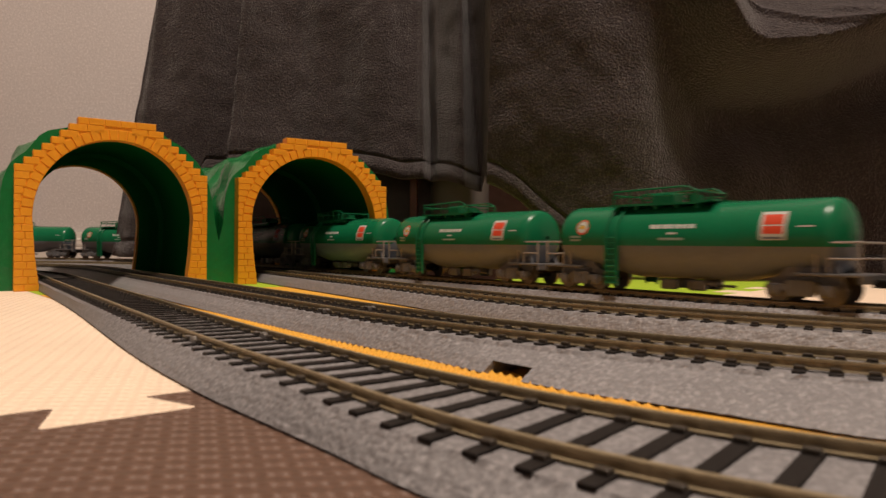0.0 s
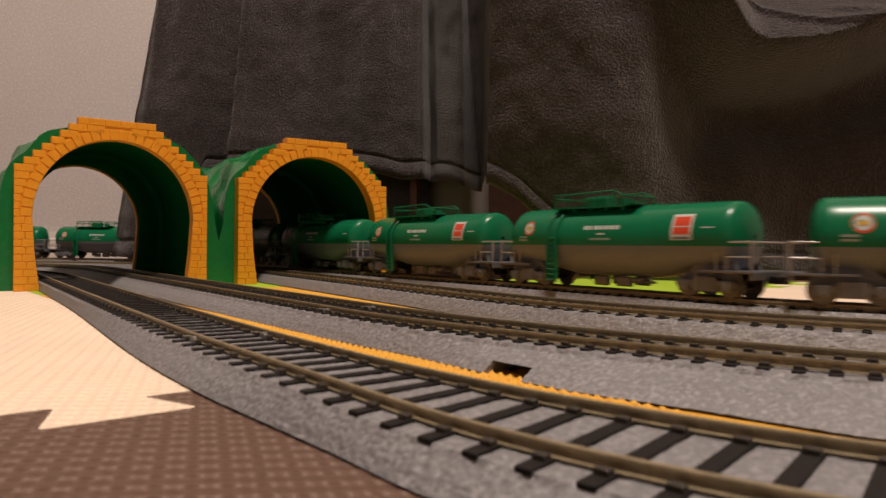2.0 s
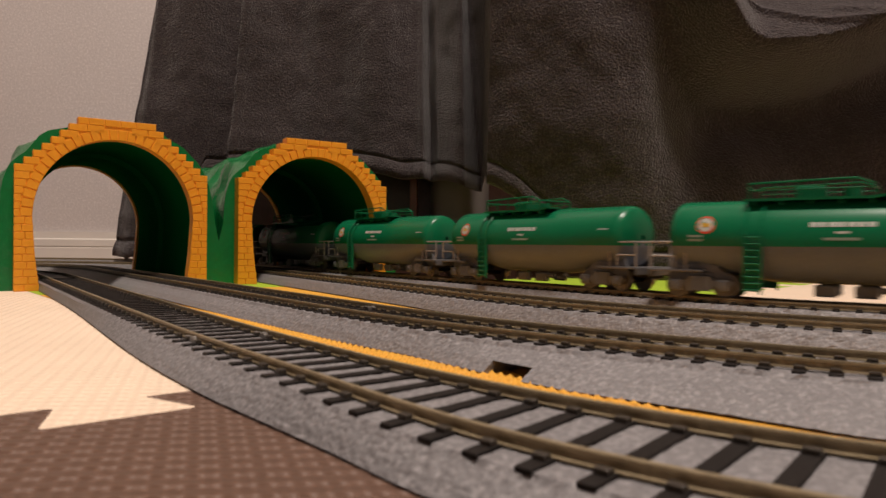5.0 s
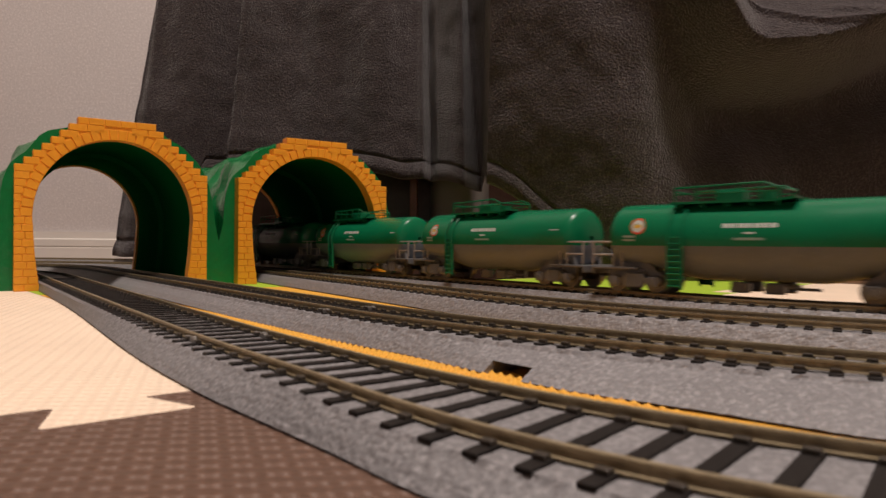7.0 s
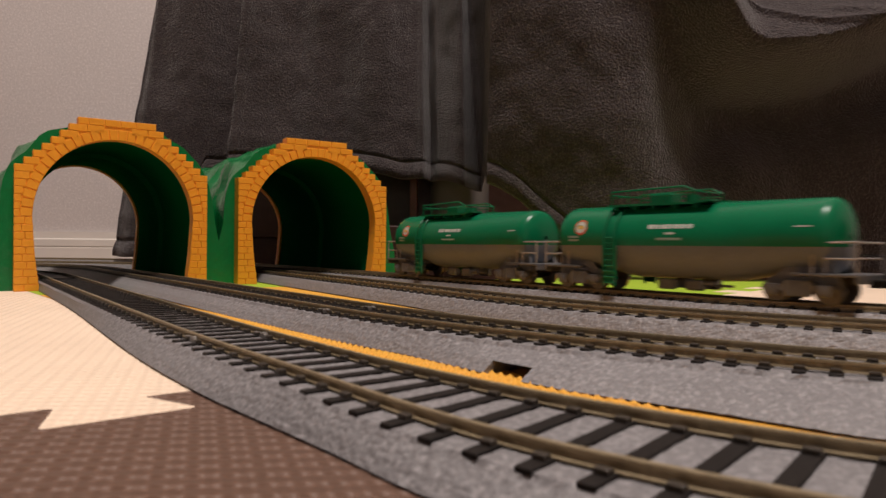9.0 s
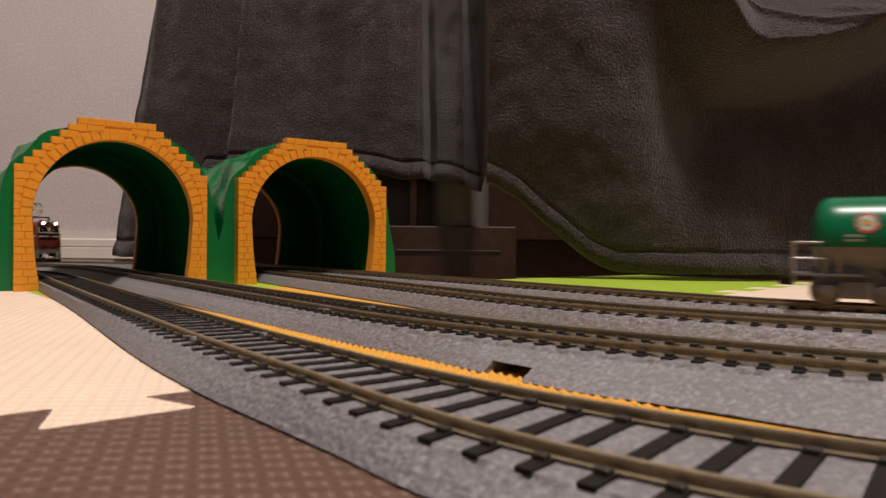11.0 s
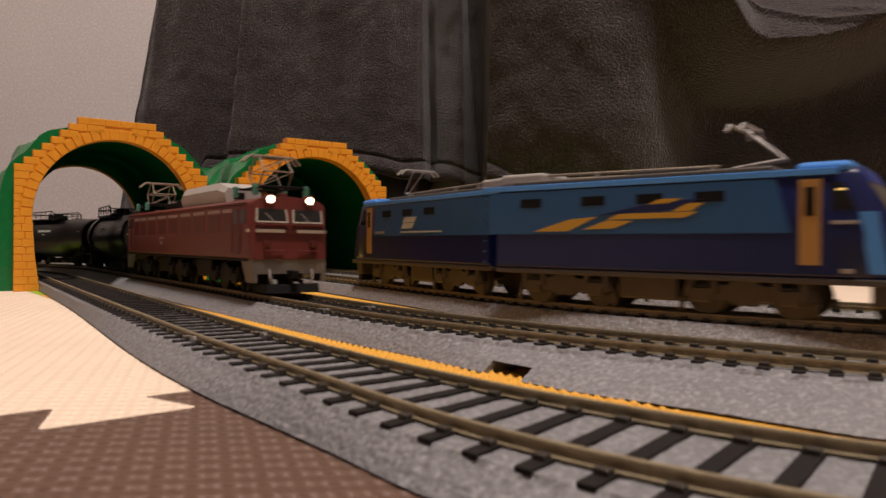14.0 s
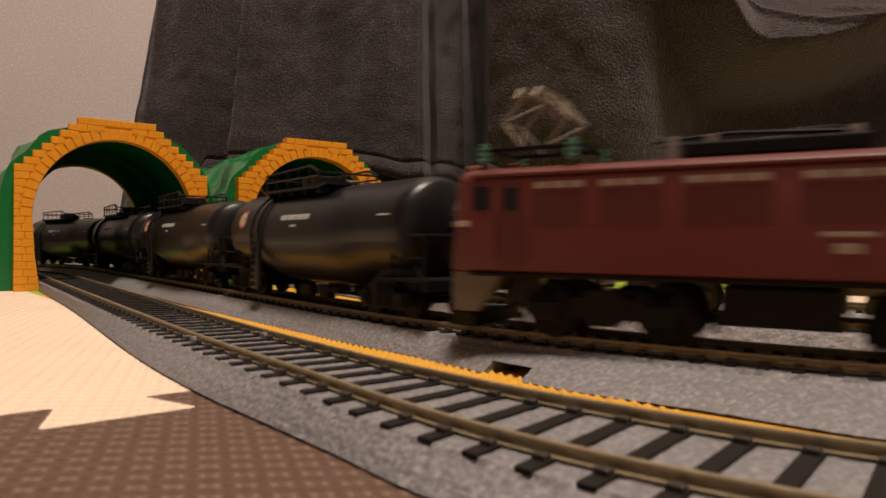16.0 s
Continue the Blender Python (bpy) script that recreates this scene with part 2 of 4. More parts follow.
# ---------------------------------------------------------------- foam mats
MAT = radians(40.0)


def mat_pose():
    return Matrix.Rotation(MAT, 4, "Z") @ Matrix.Scale(0.973, 4)


def tooth_edge(a, b, tabs):
    """Edge from a to b with dovetail tabs: (position, direction, neck, head, reach)."""
    ax, ay = a
    bx, by = b
    ln = math.hypot(bx - ax, by - ay)
    ux, uy = (bx - ax) / ln, (by - ay) / ln
    nx, ny = -uy, ux
    pts = [a]
    for pos, sgn, neck, head, reach in tabs:
        for du, dn in ((-neck / 2, 0), (-head / 2, reach), (head / 2, reach), (neck / 2, 0)):
            q = pos + du
            pts.append((ax + ux * q + nx * dn * sgn, ay + uy * q + ny * dn * sgn))
    return pts


def rounded(pts, r=1.6):
    """Eases the corners of a run of points."""
    out = [pts[0]]
    for a, b, c in zip(pts, pts[1:], pts[2:]):
        a, b, c = Vector(a), Vector(b), Vector(c)
        p, q = b + (a - b).normalized() * r, b + (c - b).normalized() * r
        out += [tuple(p), tuple(b * 0.5 + (p + q) * 0.25), tuple(q)]
    return out + [pts[-1]]


def foam_mat(outline, mat, label, z=0.0, pads=None):
    bm = bmesh.new()
    top = [bm.verts.new((x, y, z)) for x, y in outline]
    low = [bm.verts.new((x, y, -12)) for x, y in outline]
    bm.faces.new(top)
    bm.faces.new(low[::-1])
    k = len(top)
    for i in range(k):
        j = (i + 1) % k
        bm.faces.new((top[i], low[i], low[j], top[j]))
    bm.normal_update()
    bmesh.ops.triangulate(bm, faces=[f for f in bm.faces if len(f.verts) > 4])
    if pads:
        a0, a1, b0, b1 = pads
        na, nb = int((a1 - a0) / 0.6), int((b1 - b0) / 0.6)
        g = [[bm.verts.new((a0 + (a1 - a0) * i / na, b0 + (b1 - b0) * j / nb,
                            0.42 + 0.45 * math.sin(2.1 * (a0 + (a1 - a0) * i / na)) * math.sin(2.1 * (b0 + (b1 - b0) * j / nb)) if 0 < i < na and 0 < j < nb else 0.02))
              for j in range(nb + 1)] for i in range(na + 1)]
        for i in range(na):
            for j in range(nb):
                bm.faces.new((g[i][j], g[i + 1][j], g[i + 1][j + 1], g[i][j + 1]))
    ob = part("foam_mat", bm, mat)
    ob.matrix_basis = mat_pose()
    return tagged(ob, label, "floor mat", "interlocking foam mats")


front_edge = rounded(tooth_edge((-242, 138), (72, 138), [(275.0 + 52 * k, -1, 15.6, 25.8, 14.5) for k in range(-4, 1)]))
foam_mat(front_edge + [(72, 138), (72, 738), (-542, 738), (-542, 138)], "cream_foam", "cream embossed foam mat joined to a brown one")
foam_mat([(-542, -162), (72, -162), (72, 137.8)] + front_edge[::-1] + [(-542, 137.8)], "brown_foam", "brown embossed foam mat with dovetail edge")
foam_mat([(72.3, -162), (358, -162), (358, 438), (72.3, 438)], "yellow_foam", "yellow embossed foam mat lying under the tracks", pads=(73.0, 112.0, -60.0, 330.0))
foam_mat([(72.3, 438.3), (358, 438.3), (358, 738), (72.3, 738)], "lime_foam", "lime green embossed foam mat under the arches")
far_edge = rounded(tooth_edge((372.3, 215), (658, 250), [(30.0 + 60 * k, 1, 22.0, 31.0, 17.0) for k in range(5)]))
foam_mat(far_edge + [(658, 250), (658, 440), (372.3, 440)], "lime_foam", "lime green embossed foam mat behind the tracks")
foam_mat([(372.3, -70), (658, -70), (658, 249.6)] + far_edge[::-1], "cream_foam", "cream embossed foam mat beside a lime green one")

# ---------------------------------------------------------------- tunnels
def tunnel(m, scale, label):
    W, LEG, STEP, TOP, APEX = 113.0, 75.0, 106.0, 106.0, 46.0
    DEPTH = 165.0
    mid = W / 2
    root = empty("toy_tunnel", m @ Matrix.Diagonal((*scale, 1)), label, "toy tunnel", "toy tunnels")

    def arch(hw, top, foot, n=36, p=2.0):
        spring = 44.0
        pts = [(-foot, 0.0), (-(foot + hw) / 2 - 0.6, spring * 0.5)]
        for i in range(n + 1):
            a = math.pi * (1 - i / n)
            c, s = math.cos(a), math.sin(a)
            r = (abs(c) ** p + abs(s) ** p) ** (-1 / p)
            pts.append((hw * r * c, spring + (top - spring) * r * s))
        pts += [((foot + hw) / 2 + 0.6, spring * 0.5), (foot, 0.0)]
        return [(mid + x, z) for x, z in pts]

    inner = arch(47.0, 93.5, 43.0)
    n_step = 7
    sx, sz = (mid - APEX / 2) / n_step, (TOP - LEG) / n_step

    def outline_at(z):
        """Half width of the stepped gable at height z."""
        if z <= LEG:
            return mid
        return max(APEX / 2, mid - sx * math.floor((z - LEG) / sz + 0.999))

    # backing plates, front and rear: the ring between arch and stepped gable, walked quad by quad
    def plate(y0, y1):
        bm = bmesh.new()
        k = len(inner)
        outer = []
        for i, (x, z) in enumerate(inner):
            t = i / (k - 1)
            dx, dz = x - mid, z - 44.0
            if z <= 44.0:
                outer.append((mid + math.copysign(mid - 0.6, dx), z))
            else:
                lo, hi = 1.0, 2.0
                for _ in range(24):
                    f = (lo + hi) / 2
                    xx, zz = abs(dx) * f, 44.0 + dz * f
                    lim = mid if zz < LEG else mid - (zz - LEG) / (TOP - LEG) * (mid - APEX / 2)
                    if xx < lim - (5.2 if zz > LEG - 2.0 else 0.8) and zz < TOP - 0.6:
                        lo = f
                    else:
                        hi = f
                outer.append((mid + dx * lo, 44.0 + dz * lo))
        rings = [[(x, y0, z), (xo, y0, zo), (xo, y1, zo), (x, y1, z)] for (x, z), (xo, zo) in zip(inner, outer)]
        loft(bm, rings)
        return bm

    front = part("front_gable", plate(0.0, 7.0), "orange_joint", root, "orange moulded brick gable with stepped top")
    part("rear_gable", plate(DEPTH - 6.0, DEPTH), "orange_joint", root)

    # voussoirs
    ring = 6.4
    def arch_at(u, hw, top, foot):
        a = math.pi * (1 - u)
        return (mid + hw * math.cos(a), 44.0 + (top - 44.0) * math.sin(a))
    nv = 30
    for i in range(nv):
        u0, u1 = i / nv + 0.0025, (i + 1) / nv - 0.0025
        q = [arch_at(u0, 47.0, 93.5, 43), arch_at(u1, 47.0, 93.5, 43), arch_at(u1, 47.0 + ring, 93.5 + ring, 43), arch_at(u0, 47.0 + ring, 93.5 + ring, 43)]
        q = [(min(max(x, 0.2), W - 0.2), z) for x, z in q]
        bm = bmesh.new()
        cx, cz = sum(x for x, z in q) / 4, sum(z for x, z in q) / 4
        loft(bm, [[(x, 1.0, z) for x, z in q], [(x, -0.2, z) for x, z in q], [(cx + (x - cx) * 0.94, -0.5, cz + (z - cz) * 0.93) for x, z in q]])
        part("brick", bm, "orange_brick", front)
    # legs and stepped courses
    course = sz
    rows = int(TOP / course)
    z = TOP - course * (rows + 1)
    r = 0
    while z < TOP - 0.1:
        z0, z1 = max(z, 0.0), z + course
        if z1 - z0 > 1.0:
            zc = (z0 + z1) / 2
            zz = max(z0, 0.01)
            half = outline_at(z1 - 0.01)
            if zc <= 44.0:
                ih = 43.0 + (zc / 44.0) * 4.0 + (0.6 if 10 < zc < 34 else 0)
                cuts = [ih, half] if half - ih < 9 else [ih, ih + (half - ih) * (0.42 if r % 2 else 0.6), half]
            else:
                v = (zc - 44.0) / (93.5 + ring - 44.0)
                ih = (47.0 + ring) * math.sqrt(max(0.0, 1 - v * v)) + 0.3 if v < 1 else 0.0
                w = half - ih
                if ih < 1:
                    ih, w = -half, 2 * half
                k = max(1, round(w / 9.0))
                cuts = [ih + w * j / k for j in range(k + 1)] if w > 1.0 else []
                if k > 1 and r % 2:
                    cuts = cuts[:1] + [c - w / k * 0.35 for c in cuts[1:-1]] + cuts[-1:]
            for a, b in zip(cuts, cuts[1:]):
                for sgn in ((-1, 1) if cuts[0] >= 0 else (1,)):
                    xa, xb = sorted((mid + sgn * a, mid + sgn * b))
                    bm = bmesh.new()
                    q = [(xa + 0.15, z0 + 0.13), (xb - 0.15, z0 + 0.13), (xb - 0.15, z1 - 0.15), (xa + 0.15, z1 - 0.15)]
                    cx, cz = (xa + xb) / 2, (z0 + z1) / 2
                    loft(bm, [[(x, 6.5, y) for x, y in q], [(x, -0.25, y) for x, y in q], [(cx + (x - cx) * 0.95, -0.5, cz + (y - cz) * 0.9) for x, y in q]])
                    part("brick", bm, "orange_brick", front)
        z += course
        r += 1

    # moulded green shell: rough outside, smooth inside
    bm = bmesh.new()
    outer_base = arch(63.0, 104.5, 66.0, p=2.3)
    inner_base = arch(48.5, 94.5, 45.0)
    rings, linings = [], []
    ny = 44
    for j in range(ny + 1):
        y = 6.5 + (DEPTH - 12.0) * j / ny
        ends = min(1.0, j / 4.0, (ny - j) / 4.0)
        o = []
        for i, (x, z) in enumerate(outer_base):
            a = math.atan2(z - 20.0, x - mid)
            w = 1.0 + 0.055 * ends * (noise.noise(Vector((x * 0.05, y * 0.035, z * 0.05))) + 0.6 * noise.noise(Vector((a * 6.0, y * 0.09, 3.0))))
            w += 0.03 * noise.noise(Vector((x * 0.09, y * 0.12, z * 0.02 + 7.0)))
            fl = 1.0 + 0.05 * (1 - z / 104.0) * (0.4 + math.sin(y * 0.16 + 2 * math.sin(z * 0.03)))
            o.append((mid + (x - mid) * w * fl, y, max(0.0, z * w) if z > 0 else 0.0))
        rings.append(o)
    for y, rib in ((6.5, 0.0), (78.0, 0.0), (78.2, 3.4), (84.0, 3.4), (84.2, 0.0), (DEPTH - 5.5, 0.0)):
        linings.append([(mid + (x - mid) * (1 - rib / 48.0), y, z - (rib if z > 44 else 0)) for x, z in inner_base])
    loft(bm, rings, closed=False)
    for k in (0, -1):
        loft(bm, [rings[k], linings[k]], closed=False)
    part("green_shell", bm, "green_shell", root, "glossy green moulded hill shell", smooth=True)
    # inner skin of the shell; its colour carries the shade inside the hill
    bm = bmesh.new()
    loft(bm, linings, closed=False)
    part("lining", bm, "green_lining", root, "inside of the green hill shell, with shade put into its colour", smooth=True)
    return root


TUNNEL_A = Matrix.Translation((-0.2486, 0.394, 0)) @ Matrix.Rotation(0.61, 4, "Z")
TUNNEL_B = Matrix.Translation((-0.1465, 0.4856, 0)) @ Matrix.Rotation(0.58, 4, "Z")
tunnel(TUNNEL_A, (0.973, 1.13, 0.993), "green plastic toy tunnel with orange brick portal, on cream mat")
tunnel(TUNNEL_B, (1.06, 1.36, 1.022), "green plastic toy tunnel with orange brick portal, on lime mat")

# ---------------------------------------------------------------- blanket over furniture
def blanket_depth(x, z):
    """Depth of the hanging fleece at breadth x and height z."""
    d = 795.0 - 155.0 * smooth(36.0, 40.0, x) - 28.0 * smooth(60.0, 230.0, x)
    loose = 1.0 - 0.8 * smooth(30.0, 60.0, x)
    d -= 0.20 * (z - 20.0) * smooth(36.0, 40.0, x) * (1.0 - smooth(170.0, 275.0, x))
    d += 55.0 * (1.0 - smooth(-372.0, -343.0, x))
    # one breadth laps over the next, with slow uneven folds
    lap = x - 0.085 * z
    d += 34.0 * smooth(-345.0, -268.0, lap) * (1.0 - smooth(-266.0, -258.0, lap)) - 7.0 * math.exp(-((lap + 255.0) / 9.0) ** 2)
    wav = 8.0 * math.sin(x * 0.036 + 0.004 * z + 1.5 * noise.noise(Vector((x * 0.008, z * 0.004, 2.0))))
    wav += 3.0 * math.sin(x * 0.085 - 0.006 * z + 2.0 * noise.noise(Vector((x * 0.012, z * 0.006, 9.0))))
    d += loose * wav
    # creases with a rounded breadth between them
    wob = 3.0 * noise.noise(Vector((0.4, z * 0.012, 5.0)))
    d += (26.0 + 12.0 * noise.noise(Vector((2.0, z * 0.015, 0.0)))) * math.exp(-((x + 14.0 + 0.02 * (z - 120.0) + wob) / 5.0) ** 2)
    d -= 5.0 * math.exp(-((x + 24.0 + wob) / 6.0) ** 2)
    d += 46.0 * math.exp(-((x - 34.0 + 0.03 * (z - 110.0)) / 5.0) ** 2) * (1.0 - smooth(36.0, 40.0, x))
    d -= 5.0 * math.exp(-((x - 11.0 + wob) / 13.0) ** 2)
    # swag: cloth gathered over a hanging roll, with a hollow under it
    k = 0.0150 if x < 272.0 else 0.0024
    zr = 199.0 + k * (x - 272.0) ** 2
    u = (z - zr) / math.sqrt(1.0 + (2.0 * k * (x - 272.0)) ** 2)
    w = smooth(165.0, 235.0, x)
    roll = 62.0 * smooth(-40.0, 2.0, u) if u < 2.0 else 62.0 - 1.1 * (u - 2.0)
    d -= w * max(-10.0, roll)
    d += w * 32.0 * math.exp(-((u + 50.0) / 34.0) ** 2)
    # lesser folds gathered on top of it
    zr2 = 218.0 + 0.0050 * (x - 322.0) ** 2 * (1.0 if x < 322.0 else 0.1)
    d -= w * 6.0 * math.exp(-((z - zr2) / 4.0) ** 2)
    zr3 = 231.0 - 0.22 * (x - 322.0)
    d -= w * 5.0 * math.exp(-((z - zr3) / 4.0) ** 2) * smooth(316.0, 328.0, x)
    d += 9.0 * math.sin(0.02 * (x + 0.9 * z)) * smooth(60.0, 160.0, x)
    d += 3.5 * noise.noise(Vector((x * 0.02, z * 0.018, 1.0))) + 1.6 * noise.noise(Vector((x * 0.06, z * 0.05, 4.0)))
    return d


def blanket_hem(x):
    """Height of the fleece's lower edge."""
    left = 12.0 + 100.0 * smooth(-318.0, -285.0, x)
    mid_z = 118.0 - 12.0 * smooth(-110, -40, x) - 8.0 * smooth(-10, 38, x)
    right = 90.0 - 84.0 * smooth(28.0, 168.0, x)
    v = left if x < -200 else mid_z if x < 40 else right
    return v + 1.2 * noise.noise(Vector((x * 0.05, 0, 0)))


def blanket():
    xs = np.concatenate([np.linspace(-372.0, -40.0, 130), np.linspace(-38.5, 60.0, 110), np.linspace(62.0, 420.0, 190), np.linspace(426.0, 620.0, 30)])
    nz = 190
    bm = bmesh.new()
    rows = []
    for j in range(nz + 1):
        row = []
        for x in xs:
            zb = max(0.6, blanket_hem(x))
            z = zb + (430.0 - zb) * (j / nz) ** 1.15
            y = blanket_depth(x, z)
            h = z - zb
            y += -4.0 * math.exp(-((h - 8.0) / 8.0) ** 2) + 3.0 * math.exp(-((h - 20.0) / 1.8) ** 2) + (2.0 if j == 0 else 0.0)
            lean = -411.0 + 0.15 * z + 372.0
            xx = x + lean * (1.0 - smooth(-372.0, -300.0, x))
            if x < 36.0:
                xx += 12.0 * smooth(26.0, 36.0, x)
            elif x < 40.0:
                xx = 48.0 - 2.5 * (x - 36.0)
            # the last breadth comes forward to meet the nearer one
            f = 1.0 - 0.085 * smooth(-24.0, 28.0, x) * (1.0 - smooth(36.0, 38.5, x))
            row.append((xx * f, y * f, 29.0 + (z - 29.0) * f))
        rows.append(row)
    back = [[(x, y + 5.0, z) for x, y, z in row] for row in rows]
    k = len(xs)
    grid = [[bm.verts.new(p) for p in row] for row in rows]
    gridb = [[bm.verts.new(p) for p in row] for row in back]
    for j in range(nz):
        for i in range(k - 1):
            bm.faces.new((grid[j][i], grid[j][i + 1], grid[j + 1][i + 1], grid[j + 1][i]))
            bm.faces.new((gridb[j][i], gridb[j + 1][i], gridb[j + 1][i + 1], gridb[j][i + 1]))
    for i in range(k - 1):
        bm.faces.new((grid[0][i], gridb[0][i], gridb[0][i + 1], grid[0][i + 1]))
    for j in range(nz):
        bm.faces.new((grid[j][0], grid[j + 1][0], gridb[j + 1][0], gridb[j][0]))
        bm.faces.new((grid[j][-1], gridb[j][-1], gridb[j + 1][-1], grid[j + 1][-1]))
    ob = part("blanket", bm, "fleece", smooth=True)
    tagged(ob, "dark grey fleece blanket hanging in folds over furniture", "blanket")


blanket()

# furniture seen under the blanket
stand = empty("furniture_base", pose(0.01, 0.83, -0.012), "dark brown wooden furniture base with grey column", "furniture")
bm = bmesh.new(); box(bm, (0, 0, 32), (150, 90, 64), 1.5); part("plinth", bm, "dark_wood", stand)
bm = bmesh.new(); box(bm, (-4, -46, 36), (120, 3, 0.9)); part("groove", bm, "grey_metal", stand)
bm = bmesh.new(); rod(bm, (10, 10, 64), (10, 10, 420), 36, 40); part("column", bm, "grey_metal", stand, "matt grey column", smooth=True)
bm = bmesh.new(); box(bm, (-46, 0, 242), (9, 30, 356), 1.0); part("upright", bm, "red_wood", stand, "reddish brown upright")

cab = empty("cabinet", pose(0.235, 0.98, -0.012), "dark brown wooden cabinet mostly hidden by a blanket", "cabinet")
bm = bmesh.new(); box(bm, (0, 0, 330), (1130, 200, 560), 2.0); part("carcass", bm, "dark_wood", cab)
bm = bmesh.new(); box(bm, (0, 10, 25), (1100, 170, 50), 1.0); part("toe_board", bm, "dark_wood", cab)

# ---------------------------------------------------------------- tank wagons (x along the rails, y to the left, z from rail top)
GREEN = {"top": "tank_green", "low": "tank_grey", "frame": "bogie_grey", "wheel": "wheel_steel", "hand": "rail_grey"}
BLACK = {"top": "tank_black", "low": "tank_black", "frame": "under_black", "wheel": "under_black", "hand": "under_black"}


def wheel(bm, x, y, r):
    s = 1 if y > 0 else -1
    rod(bm, (x, y - s * 1.0, r), (x, y + s * 0.9, r), r, 24)
    rod(bm, (x, y - s * 1.6, r), (x, y - s * 1.0, r), r + 0.55, 24)
    rod(bm, (x, y + s * 0.9, r), (x, y + s * 1.5, r), r * 0.55, 16)


def bogie(parent, x, paint, base=19.0, r=4.9, side=12.0):
    bm = bmesh.new()
    for s in (-1, 1):
        y = s * side
        pts = [(-13.5, 5.6), (-12.5, 7.2), (-6.0, 6.7), (-4.5, 8.8), (4.5, 8.8), (6.0, 6.7), (12.5, 7.2), (13.5, 5.6), (12.5, 4.2), (6.0, 4.8), (4.5, 2.6), (-4.5, 2.6), (-6.0, 4.8), (-12.5, 4.2)]
        loft(bm, [[(a, y - 0.8, z) for a, z in pts], [(a, y + 0.8, z) for a, z in pts]])
        for a in (-base / 2, base / 2):
            box(bm, (a, y + s * 1.0, 5.0), (4.6, 1.2, 4.6), 0.4)
            rod(bm, (a, y + s * 1.4, 5.0), (a, y + s * 2.2, 5.0), 1.4, 12)
        for a in (-2.4, 0.0, 2.4):
            rod(bm, (a, y + s * 0.9, 3.0), (a, y + s * 0.9, 8.6), 0.9, 8)
    box(bm, (0, 0, 7.0), (7.0, side * 2, 3.0), 0.4)
    b = part("bogie", bm, paint["frame"], parent)
    b.location.x = x * MM
    for a in (-base / 2, base / 2):
        for s in (-1, 1):
            w = bmesh.new()
            wheel(w, 0, s * 8.6, r)
            o = part("wheel", w, paint["wheel"], b, smooth=True)
            o.location.x = a * MM
        w = bmesh.new()
        rod(w, (0, -8, r), (0, 8, r), 1.0, 8)
        o = part("axle", w, "under_black", b)
        o.location.x = a * MM
    return b


